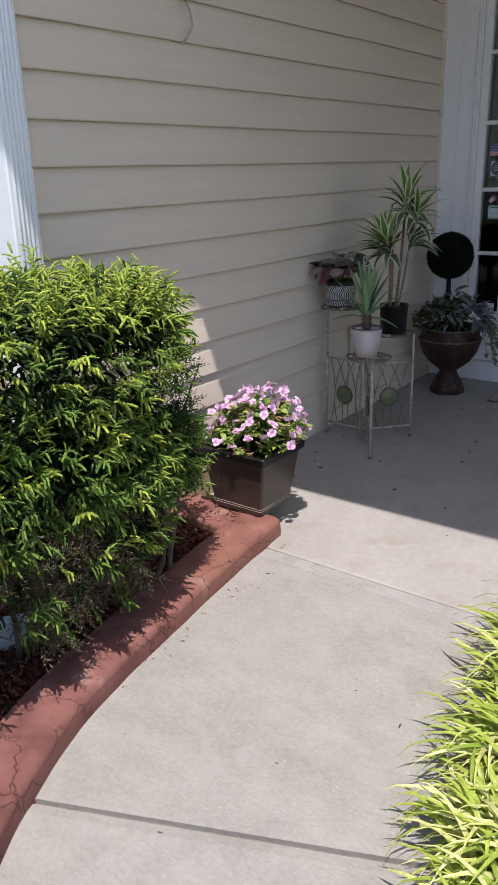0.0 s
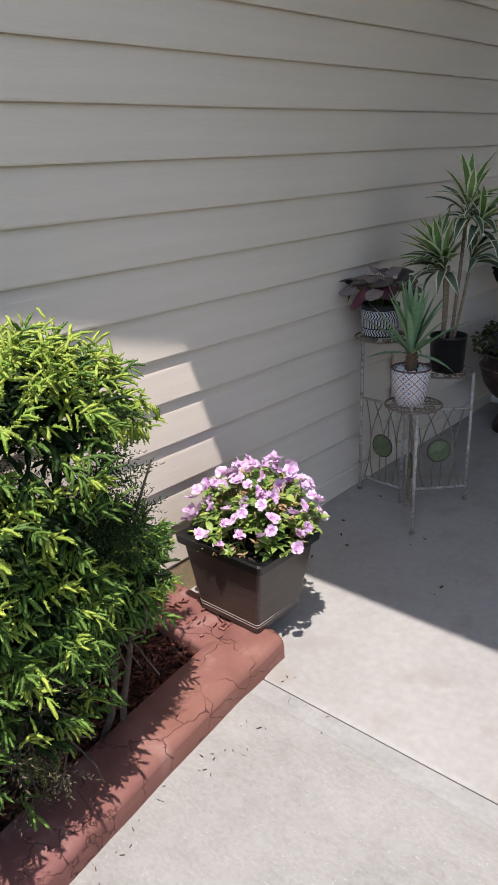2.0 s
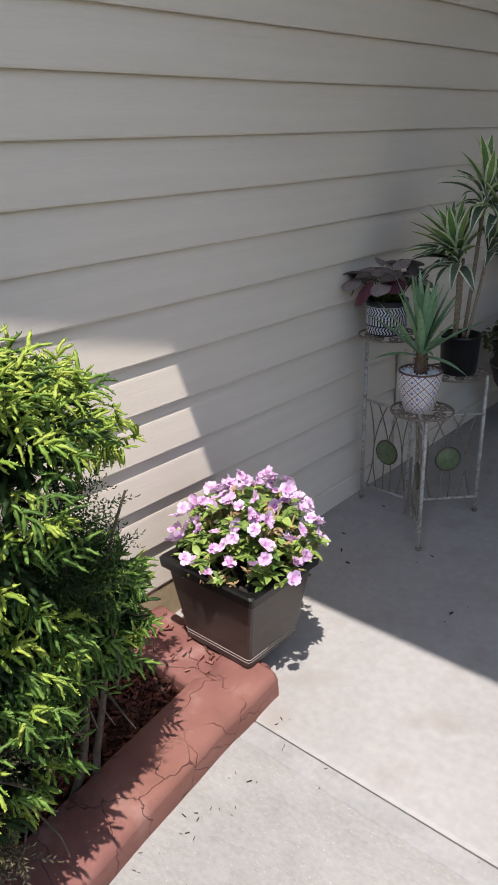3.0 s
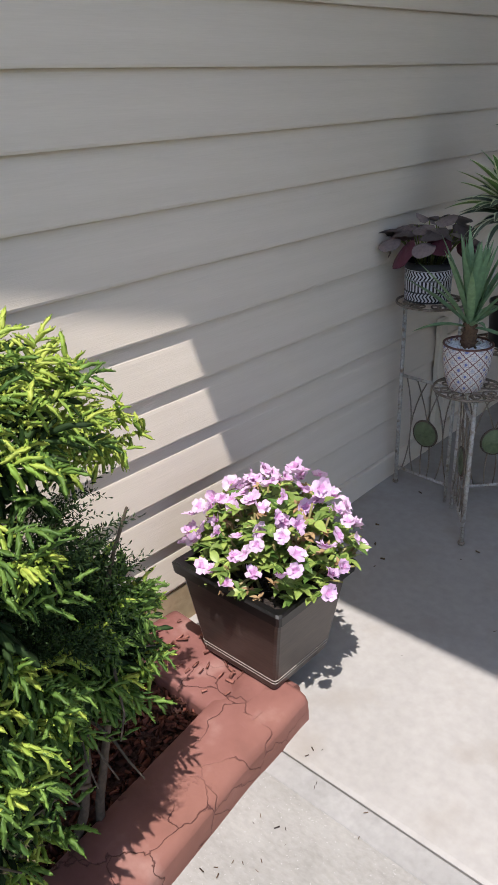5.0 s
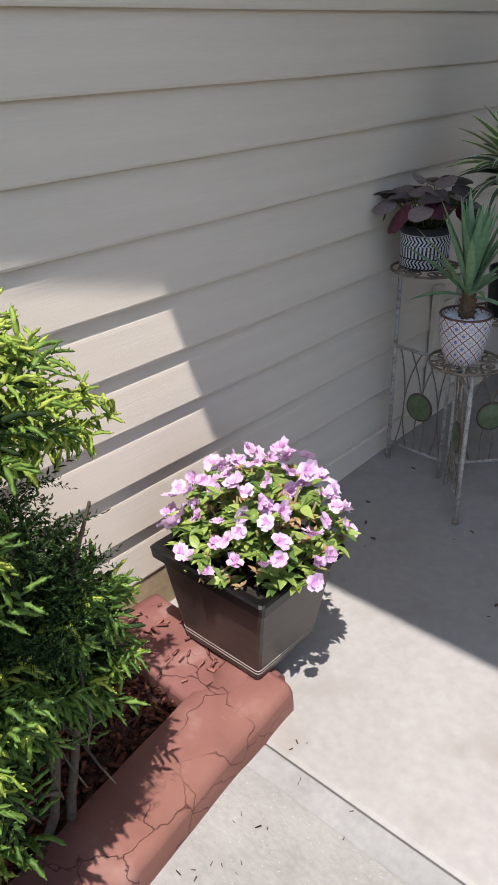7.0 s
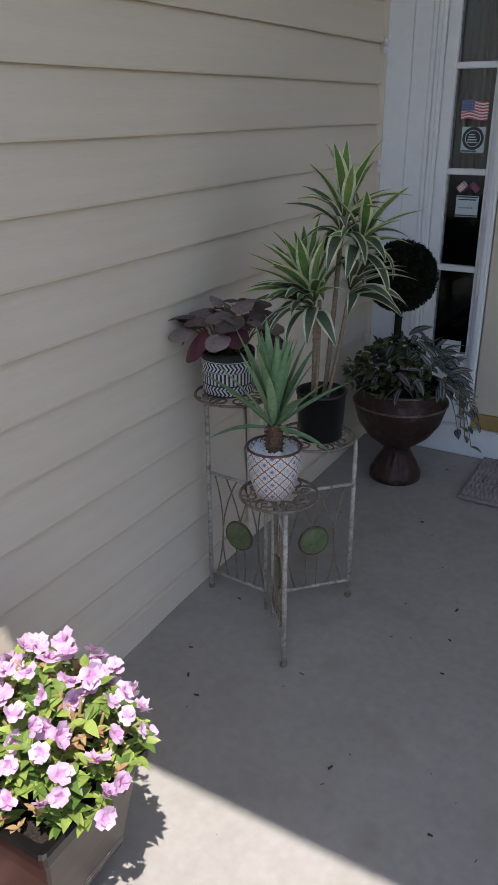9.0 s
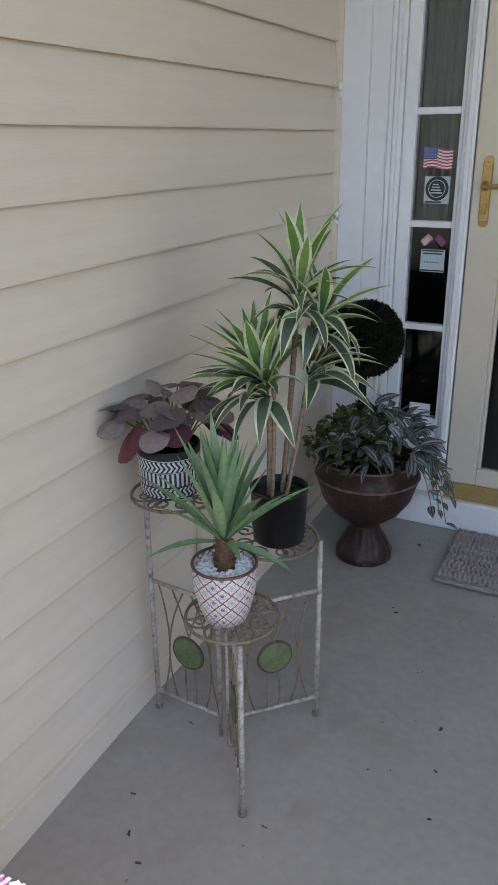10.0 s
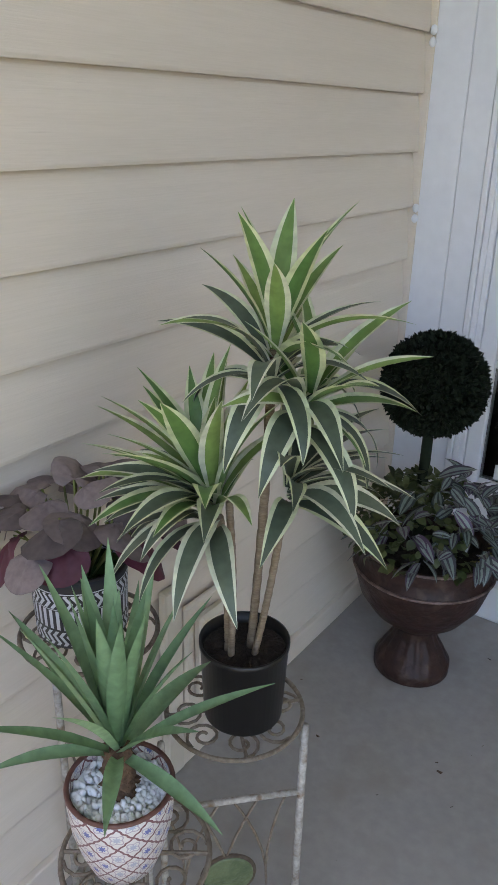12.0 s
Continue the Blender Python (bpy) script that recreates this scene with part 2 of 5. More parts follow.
def stamped():
    """Red stamped concrete with fine cracks."""
    m, n, l, b = shader("red_stamped_concrete", 0.75, 0, 0.3)
    t1, t2 = noise_tex(n, l, 11, 9), noise_tex(n, l, 70, 5)
    r = ramp(n, [(0.30, (0.125, 0.050, 0.043)), (0.44, (0.185, 0.076, 0.065)), (0.58, (0.215, 0.094, 0.080)), (0.72, (0.31, 0.180, 0.155))])
    l.new(t1.outputs["Fac"], r.inputs[0])
    t4 = noise_tex(n, l, 1.1, 2)
    r4 = ramp(n, [(0.46, (0, 0, 0)), (0.66, (0.8, 0.8, 0.8))])
    l.new(t4.outputs["Fac"], r4.inputs[0])
    tone = mixed(n, l, r4.outputs[0], r.outputs[0], (0.25, 0.115, 0.080))
    tc, v = n.new("ShaderNodeTexCoord"), n.new("ShaderNodeTexVoronoi")
    v.feature = "DISTANCE_TO_EDGE"
    v.inputs["Scale"].default_value = 9.5
    w = n.new("ShaderNodeMix")
    w.data_type = "RGBA"
    w.blend_type = "LINEAR_LIGHT"
    w.inputs["Factor"].default_value = 0.06
    l.new(tc.outputs["Object"], w.inputs["A"])
    l.new(t1.outputs["Color"], w.inputs["B"])
    l.new(w.outputs["Result"], v.inputs["Vector"])
    r2 = ramp(n, [(0.0, (1, 1, 1)), (0.014, (0, 0, 0))])
    l.new(v.outputs["Distance"], r2.inputs[0])
    gate = ramp(n, [(0.38, (0, 0, 0)), (0.50, (1, 1, 1))])
    t3 = noise_tex(n, l, 5, 3)
    l.new(t3.outputs["Fac"], gate.inputs[0])
    crack = mixed(n, l, 1.0, r2.outputs[0], gate.outputs[0], "MULTIPLY")
    l.new(mixed(n, l, crack, tone, (0.10, 0.038, 0.032)), b.inputs["Base Color"])
    bp = n.new("ShaderNodeBump")
    bp.inputs["Strength"].default_value, bp.inputs["Distance"].default_value = 0.35, 0.003
    l.new(t2.outputs["Fac"], bp.inputs["Height"])
    bp2 = n.new("ShaderNodeBump")
    bp2.inputs["Strength"].default_value, bp2.inputs["Distance"].default_value = 0.7, 0.004
    bp2.invert = True
    l.new(crack, bp2.inputs["Height"])
    l.new(bp.outputs[0], bp2.inputs["Normal"])
    l.new(bp2.outputs[0], b.inputs["Normal"])
    return m


RED = stamped()


def math_node(n, l, op, a, b_=None, c=None):
    m = n.new("ShaderNodeMath")
    m.operation = op
    for i, v in enumerate((a, b_, c)):
        if v is None:
            continue
        if hasattr(v, "is_linked"):
            l.new(v, m.inputs[i])
        else:
            m.inputs[i].default_value = v
    return m.outputs[0]


def striped_pot():
    """Black pot with white bars between two bands of slanted strokes."""
    m, n, l, b = shader("striped_pot_glaze", 0.5)
    uv = n.new("ShaderNodeUVMap")
    sp = n.new("ShaderNodeSeparateXYZ")
    l.new(uv.outputs[0], sp.inputs[0])
    u, v = sp.outputs[0], sp.outputs[1]
    k = lambda op, *a: math_node(n, l, op, *a)
    slant = k("MULTIPLY", k("ABSOLUTE", k("SUBTRACT", k("FRACT", k("MULTIPLY", v, 5.0)), 0.5)), 1.6)
    bars = k("LESS_THAN", k("FRACT", k("MULTIPLY", u, 40.0)), 0.52)
    chev = k("LESS_THAN", k("FRACT", k("ADD", k("MULTIPLY", u, 40.0), slant)), 0.52)
    mid = k("MULTIPLY", k("GREATER_THAN", v, 0.30), k("LESS_THAN", v, 0.58))
    low = k("MULTIPLY", k("GREATER_THAN", v, 0.06), k("LESS_THAN", v, 0.27))
    top = k("MULTIPLY", k("GREATER_THAN", v, 0.61), k("LESS_THAN", v, 0.82))
    line = k("ADD", k("LESS_THAN", k("ABSOLUTE", k("SUBTRACT", v, 0.84)), 0.008), k("LESS_THAN", k("ABSOLUTE", k("SUBTRACT", v, 0.595)), 0.006))
    paint = k("MINIMUM", k("ADD", k("ADD", k("MULTIPLY", bars, mid), k("MULTIPLY", chev, k("ADD", low, top))), line), 1.0)
    l.new(mixed(n, l, paint, (0.018, 0.02, 0.026), (0.62, 0.65, 0.70)), b.inputs["Base Color"])
    return m


def tile_pot():
    """White pot printed with a brown lattice and blue blossoms."""
    m, n, l, b = shader("lattice_pot_print", 0.4)
    uv = n.new("ShaderNodeUVMap")
    sp = n.new("ShaderNodeSeparateXYZ")
    l.new(uv.outputs[0], sp.inputs[0])
    k = lambda op, *a: math_node(n, l, op, *a)
    p, q = k("MULTIPLY", sp.outputs[0], 11.0), k("MULTIPLY", sp.outputs[1], 3.6)
    a, c = k("FRACT", k("ADD", p, q)), k("FRACT", k("SUBTRACT", p, q))
    da, dc = k("SUBTRACT", a, 0.5), k("SUBTRACT", c, 0.5)
    rad = k("SQRT", k("ADD", k("MULTIPLY", da, da), k("MULTIPLY", dc, dc)))
    ang = k("ARCTAN2", da, dc)
    edge = k("MAXIMUM", k("ABSOLUTE", da), k("ABSOLUTE", dc))
    wave = k("ADD", edge, k("MULTIPLY", k("SINE", k("MULTIPLY", ang, 8.0)), 0.025))
    lattice = k("GREATER_THAN", wave, 0.445)
    petal = k("LESS_THAN", k("ABSOLUTE", k("SUBTRACT", rad, k("ADD", 0.30, k("MULTIPLY", k("COSINE", k("MULTIPLY", ang, 4.0)), 0.07)))), 0.035)
    parity = k("FRACT", k("MULTIPLY", k("ADD", k("FLOOR", k("ADD", p, q)), k("FLOOR", k("SUBTRACT", p, q))), 0.25))
    blue = k("LESS_THAN", rad, k("ADD", 0.17, k("MULTIPLY", k("COSINE", k("MULTIPLY", ang, 8.0)), 0.05)))
    odd = k("GREATER_THAN", parity, 0.3)
    col = mixed(n, l, blue, (0.66, 0.63, 0.60), mixed(n, l, odd, (0.13, 0.15, 0.38), (0.40, 0.42, 0.50)))
    col = mixed(n, l, petal, col, (0.42, 0.36, 0.40))
    col = mixed(n, l, lattice, col, (0.19, 0.085, 0.09))
    l.new(col, b.inputs["Base Color"])
    return m


STRIPE_POT, TILE_POT = striped_pot(), tile_pot()


# ---------------------------------------------------------------- mesh helpers
def part(name, bm, material, parent=None, label="", smooth=False):
    """One bmesh as one mesh object, under a thing or a part where given."""
    me = bpy.data.meshes.new(name)
    bm.to_mesh(me)
    bm.free()
    return linked(name, me, material, parent, label, smooth)


def linked(name, me, material, parent=None, label="", smooth=False):
    if material is not None and not me.materials:
        for m in material if isinstance(material, (list, tuple)) else [material]:
            me.materials.append(m)
    if smooth:
        me.polygons.foreach_set("use_smooth", [True] * len(me.polygons))
    ob = new(name, me)
    if parent:
        ob.parent = parent
    if label:
        ob["label"] = label
    return ob


def thing(name, label, category, at=(0, 0, 0), group="", kind=""):
    e = new(name)
    e.location = at
    return tagged(e, label, category, group, kind)


def add_box(bm, lo, hi, bevel=0.0, m=None):
    r = bmesh.ops.create_cube(bm, size=1.0)["verts"]
    c, s = [(a + b) / 2 for a, b in zip(lo, hi)], [b - a for a, b in zip(lo, hi)]
    for v in r:
        v.co = Vector([c[i] + v.co[i] * s[i] for i in range(3)])
        if m is not None:
            v.co = m @ v.co
    if bevel:
        es = list({e for v in r for e in v.link_edges})
        bmesh.ops.bevel(bm, geom=es, offset=bevel, segments=1, affect="EDGES", profile=0.5)
    return bm


def box(lo, hi, bevel=0.0):
    return add_box(bmesh.new(), lo, hi, bevel)


def add_tube(bm, pts, r, seg=6, closed=False):
    """A round rod along points; r one radius or one for each point."""
    pts = [Vector(p) for p in pts]
    n = len(pts)
    rs = r if isinstance(r, (list, tuple)) else [r] * n
    rings, up = [], None
    for i, p in enumerate(pts):
        a = pts[(i - 1) % n] if closed or i else p
        b = pts[(i + 1) % n] if closed or i < n - 1 else p
        d = (b - a).normalized()
        if up is None:
            up = d.orthogonal().normalized()
        up = (up - d * up.dot(d)).normalized()
        side = d.cross(up)
        rings.append([bm.verts.new(p + rs[i] * (math.cos(t) * up + math.sin(t) * side)) for t in [2 * math.pi * k / seg for k in range(seg)]])
    for i in range(n if closed else n - 1):
        a, b = rings[i], rings[(i + 1) % n]
        for k in range(seg):
            bm.faces.new((a[k], a[(k + 1) % seg], b[(k + 1) % seg], b[k]))
    if not closed:
        bm.faces.new(rings[0][::-1])
        bm.faces.new(rings[-1])
    return bm


def tube(pts, r, seg=8, closed=False):
    return add_tube(bmesh.new(), pts, r, seg, closed)


def lathe(profile, seg=40, flute=None):
    """A turned shape about z from (radius, height) pairs, with u round and v up."""
    bm = bmesh.new()
    uvl = bm.loops.layers.uv.new("UVMap")
    zs = [z for _, z in profile]
    lo, span = min(zs), max(zs) - min(zs) or 1
    rings = []
    for r, z in profile:
        ring = []
        for k in range(seg):
            t = 2 * math.pi * k / seg
            rr = r * (flute(t, z) if flute else 1)
            ring.append(bm.verts.new((rr * math.cos(t), rr * math.sin(t), z)))
        rings.append(ring)
    for i in range(len(rings) - 1):
        for k in range(seg):
            f = bm.faces.new((rings[i][k], rings[i][(k + 1) % seg], rings[i + 1][(k + 1) % seg], rings[i + 1][k]))
            f.smooth = True
            for lp, (uu, zz) in zip(f.loops, ((k, profile[i][1]), (k + 1, profile[i][1]), (k + 1, profile[i + 1][1]), (k, profile[i + 1][1]))):
                lp[uvl].uv = (uu / seg, (zz - lo) / span)
    bm.faces.new(rings[0][::-1])
    return bm


def disc(r, z, seg=32, rough=0.0):
    bm = bmesh.new()
    bmesh.ops.create_circle(bm, cap_ends=False, segments=seg, radius=r)
    c = bm.verts.new((0, 0, 0))
    ring = [v for v in bm.verts if v is not c]
    mid = [bm.verts.new((v.co.x * 0.55, v.co.y * 0.55, 0)) for v in ring]
    for i in range(seg):
        j = (i + 1) % seg
        bm.faces.new((ring[i], ring[j], mid[j], mid[i]))
        bm.faces.new((mid[i], mid[j], c))
    for e in list(bm.edges):
        if not e.link_faces:
            bm.edges.remove(e)
    for v in bm.verts:
        v.co.z = z + rough * random.uniform(-1, 1) * (1 if v not in ring else 0)
    return bm


def mesh_arrays(name, verts, faces):
    """A mesh from arrays of vertices and of equal-sided faces."""
    me = bpy.data.meshes.new(name)
    n, k = faces.shape
    me.vertices.add(len(verts))
    me.vertices.foreach_set("co", verts.astype(np.float32).ravel())
    me.loops.add(n * k)
    me.loops.foreach_set("vertex_index", faces.astype(np.int32).ravel())
    me.polygons.add(n)
    me.polygons.foreach_set("loop_start", np.arange(n, dtype=np.int32) * k)
    me.update(calc_edges=True)
    me.validate()
    return me


def scatter(name, tv, tf, mats4):
    """Copies of one small template (verts, faces) at many 4x4 poses, as one mesh."""
    tv, tf, M = np.asarray(tv, float), np.asarray(tf), np.asarray(mats4)
    v = np.einsum("nij,vj->nvi", M[:, :3, :3], tv) + M[:, None, :3, 3]
    f = tf[None] + (np.arange(len(M)) * len(tv))[:, None, None]
    return mesh_arrays(name, v.reshape(-1, 3), f.reshape(-1, tf.shape[1]))


def frames_along(pos, d, roll=None, scale=None):
    """Poses whose x axis lies along d."""
    pos, d = np.asarray(pos, float), np.asarray(d, float)
    n = len(pos)
    d = d / np.linalg.norm(d, axis=1)[:, None]
    ref = np.where(np.abs(d[:, 2:3]) > 0.95, [[1.0, 0, 0]], [[0, 0, 1.0]])
    y = np.cross(ref, d)
    y /= np.linalg.norm(y, axis=1)[:, None]
    z = np.cross(d, y)
    if roll is not None:
        c, s = np.cos(roll)[:, None], np.sin(roll)[:, None]
        y, z = c * y + s * z, c * z - s * y
    M = np.zeros((n, 4, 4))
    sc = np.ones(n) if scale is None else np.asarray(scale)
    for i, a in enumerate((d, y, z)):
        M[:, :3, i] = a * sc[:, None]
    M[:, :3, 3], M[:, 3, 3] = pos, 1
    return M


def finger_shoot(length=0.025, r=0.0032, arch=0.42):
    """A plump rounded shoot of close needles, arching along x."""
    v, f = [], []
    seg = 4
    prof = [(0.0, 0.5), (0.25, 1.0), (0.55, 0.88), (0.85, 0.95), (1.0, 0.3)]
    for i, (t, k) in enumerate(prof):
        for s in range(seg):
            a = 2 * math.pi * (s + 0.5 * (i % 2)) / seg
            v.append([length * t, r * k * 1.1 * math.cos(a), r * k * 0.8 * math.sin(a) - arch * length * t * t])
    for i in range(len(prof) - 1):
        for s in range(seg):
            f.append([i * seg + s, i * seg + (s + 1) % seg, (i + 1) * seg + (s + 1) % seg, (i + 1) * seg + s])
    return np.array(v), np.array(f)


def needle_shoot(n=16, length=0.042, needle=0.013, width=0.0026, arch=0.25):
    """A feathery shoot: flat needles on both sides of an arching axis along x."""
    v, f = [], []
    rs = np.random.RandomState(4)
    for i in range(n):
        t = (i + 0.5) / n
        c = np.array([length * t, 0, -arch * length * t * t])
        side = (i % 4) * math.pi / 2 + rs.uniform(-0.5, 0.5)
        fwd = 0.85 if i < n - 3 else 1.8
        dn = np.array([fwd, 0.9 * math.cos(side), 0.9 * math.sin(side)])
        dn /= np.linalg.norm(dn)
        w = np.cross(dn, [0.3, -math.sin(side), math.cos(side)])
        w = w / np.linalg.norm(w) * width
        k = len(v)
        ln = needle * (1 - 0.35 * t)
        v += [c, c + dn * ln * 0.5 + w, c + dn * ln, c + dn * ln * 0.5 - w]
        f.append([k, k + 1, k + 2, k + 3])
    return np.array(v), np.array(f)


def blade(length, width, droop=0.3, rise=0.0, n=7, fold=0.25, tip=0.5, edge=None, twist=0.0, base=0.5):
    """A long leaf from the origin along x, drooping; edge: share of the half width in the second material."""
    bm = bmesh.new()
    cols = [-1, -(1 - edge), 0, 1 - edge, 1] if edge else [-1, 0, 1]
    rows = []
    ang, x, z = rise, 0.0, 0.0
    for i in range(n + 1):
        t = i / n
        w = width / 2 * (base + (1 - base) * min(1, t / 0.35)) * (1 if t < tip else max(0.02, 1 - ((t - tip) / (1 - tip)) ** 1.6))
        tw = twist * t
        rows.append([bm.verts.new((x, c * w * math.cos(tw), z + fold * abs(c) * w + c * w * math.sin(tw))) for c in cols])
        step = length / n
        ang -= droop / n
        x += step * math.cos(ang)
        z += step * math.sin(ang)
    for i in range(n):
        for k in range(len(cols) - 1):
            f = bm.faces.new((rows[i][k], rows[i + 1][k], rows[i + 1][k + 1], rows[i][k + 1]))
            f.smooth = True
            if edge and k in (0, len(cols) - 2):
                f.material_index = 1
    return bm


def mesh_of(name, bm, *mats):
    me = bpy.data.meshes.new(name)
    bm.to_mesh(me)
    bm.free()
    for m in mats:
        me.materials.append(m)
    return me


def at_dir(p, yaw, roll=0.0, pitch=0.0, s=1.0):
    return Matrix.Translation(p) @ Matrix.Rotation(yaw, 4, "Z") @ Matrix.Rotation(-pitch, 4, "Y") @ Matrix.Rotation(roll, 4, "X") @ Matrix.Diagonal((s, s, s, 1))


# ---------------------------------------------------------------- plan
WALL_X = -2.20          # siding face
CORNER_Y = 2.72         # outer corner of the house
DOOR_Y = 5.27           # entry wall face
COURSE, FIRST = 0.1143, 1.096
SOFFIT = 2.45
JOINT_Y = 3.205


def floor_z(y):
    if y > 4.06:
        return 0.012 * (y - 4.06)
    return -0.05 * (4.06 - y) if y > 3.06 else -0.05 - 0.03 * (3.06 - y)


def slab(poly, top, thick=0.10, cuts=10, bevel=0.004, tool=0.009):
    """A slab over a four-sided plan (x, y), top following the fall of the ground, with a tooled edge."""
    bm = bmesh.new()
    a, b, c, d = [Vector((*p, 0)) for p in poly]
    grid = []
    for i in range(cuts + 1):
        row = []
        for j in range(cuts + 1):
            fi, fj = ((k / cuts if 1 < k < cuts - 1 else (0, tool, 1 - tool, 1)[min(k, 1) if k < 2 else k - cuts + 3]) for k in (i, j))
            p = a.lerp(b, fi).lerp(d.lerp(c, fi), fj)
            edge = i in (0, cuts) or j in (0, cuts)
            row.append(bm.verts.new((p.x, p.y, top(p.y) - (bevel if edge else 0))))
        grid.append(row)
    for i in range(cuts):
        for j in range(cuts):
            f = bm.faces.new((grid[i][j], grid[i + 1][j], grid[i + 1][j + 1], grid[i][j + 1]))
            f.smooth = False
    rim = [grid[i][0] for i in range(cuts + 1)] + [grid[cuts][j] for j in range(1, cuts + 1)] + [grid[i][cuts] for i in range(cuts - 1, -1, -1)] + [grid[0][j] for j in range(cuts - 1, 0, -1)]
    low = [bm.verts.new((v.co.x, v.co.y, v.co.z - thick)) for v in rim]
    for i in range(len(rim)):
        j = (i + 1) % len(rim)
        bm.faces.new((rim[j], rim[i], low[i], low[j]))
    bmesh.ops.recalc_face_normals(bm, faces=bm.faces)
    return bm


# ground, bed, paving
# lawn out of view, its tan tone picked to keep green bounce light down
bm = bmesh.new()
bmesh.ops.create_grid(bm, x_segments=40, y_segments=40, size=300)
for v in bm.verts:
    v.co.z = -0.17
tagged(part("ground", bm, LAWN), "unseen lawn around the house, toned tan for neutral bounce light", "ground", kind="structure")
GAP = 0.002
tagged(part("porch_floor", slab([(WALL_X - 0.02, JOINT_Y + GAP), (1.4, JOINT_Y + GAP), (1.4, 5.42), (WALL_X - 0.02, 5.42)], floor_z, 0.16, 24, 0.003, 0.004), PORCH), "smooth grey painted concrete porch slab", "floor", kind="structure")
walkway = tagged(part("pavement", slab([(-1.9, 0.0), (1.4, 0.0), (1.4, JOINT_Y), (-1.9, JOINT_Y)], lambda y: floor_z(y) - 0.012, 0.10, 12), JOINT), "broom-finished concrete walkway with control joints", "walkway", kind="structure")
part("paving_slab", slab([(-1.86, 2.035), (0.6, 3.10), (0.6, JOINT_Y - 0.055), (-1.86, JOINT_Y - 0.055)], floor_z, 0.09, 16, 0.0003), CONCRETE, walkway)
part("trowelled_edge", slab([(-1.86, JOINT_Y - 0.055), (0.6, JOINT_Y - 0.055), (0.6, JOINT_Y - GAP), (-1.86, JOINT_Y - GAP)], floor_z, 0.09, 12, 0.0025, 0.05), SMOOTH, walkway)
part("paving_slab", slab([(-1.86, -0.6), (0.6, -0.6), (0.6, 3.09), (-1.86, 2.025)], floor_z, 0.09, 16), CONCRETE, walkway)

# unseen pale slab, added to bounce sunlight onto the siding
tagged(part("road", slab([(1.45, -6.0), (7.0, -6.0), (7.0, 5.4), (1.45, 5.4)], lambda y: -0.10, 0.10, 8), CONCRETE), "unseen pale concrete slab added to bounce light to the porch", "driveway", kind="structure")

bm = bmesh.new()
bmesh.ops.create_grid(bm, x_segments=60, y_segments=90, size=1)
for v in bm.verts:
    y = 1.6 + v.co.y * 1.58
    xr = float(np.interp(y, [0.0, 0.4, 0.85, 1.18, 1.42, 1.6, 1.77, 1.94, 2.10, 2.27, 2.42, 2.60, 2.90, 3.2], [-0.85, -0.85, -0.88, -0.95, -1.08, -1.25, -1.44, -1.575, -1.665, -1.735, -1.775, -1.805, -1.845, -1.875]))
    x = xr + (v.co.x - 1) * 0.5 * (xr + 2.9)
    v.co = (x, y, floor_z(y) + 0.016 + 0.012 * noise.noise((x * 9, y * 9, 0)) + 0.008 * noise.noise((x * 40, y * 40, 3)))
tagged(part("mulch_bed", bm, MULCH), "planting bed of dark shredded bark mulch", "mulch", kind="structure")
cv = [[-1, -0.35, -0.2], [1, -0.5, -0.2], [1, 0.5, -0.2], [-1, 0.35, -0.2], [-0.8, -0.2, 0.25], [0.9, -0.3, 0.2], [0.8, 0.3, 0.25], [-0.9, 0.2, 0.2]]
cf = [[0, 3, 2, 1], [4, 5, 6, 7], [0, 1, 5, 4], [1, 2, 6, 5], [2, 3, 7, 6], [3, 0, 4, 7]]
rs = np.random.RandomState(11)
n = 6500
pos = np.c_[rs.uniform(-2.2, -1.72, n), rs.uniform(1.7, 3.2, n), np.zeros(n)]
pos[:, 2] = [floor_z(y) + rs.uniform(0.016, 0.034) for y in pos[:, 1]]
keep = pos[:, 0] < np.interp(pos[:, 1], [1.6, 2.10, 2.42, 2.9, 3.2], [-1.5, -1.74, -1.85, -1.925, -1.96])
pos = pos[keep]
d = np.c_[rs.normal(size=len(pos)), rs.normal(size=len(pos)), 0.35 * rs.normal(size=len(pos))]
M = frames_along(pos, d, rs.uniform(0, 6, len(pos)), rs.uniform(0.004, 0.013, len(pos)))
tagged(linked("mulch_chips", scatter("mulch_chips", cv, cf, M), CHIP), "loose dark bark mulch chips in the bed", "mulch", kind="stuff")

# red curb with a return under the planter
CURB = [(-1.878, 3.225), (-1.868, 3.10), (-1.845, 2.90), (-1.805, 2.60), (-1.775, 2.42), (-1.735, 2.27), (-1.665, 2.10), (-1.575, 1.94), (-1.44, 1.77), (-1.25, 1.60), (-1.08, 1.42), (-0.95, 1.18), (-0.88, 0.85), (-0.85, 0.4), (-0.85, 0.0)]


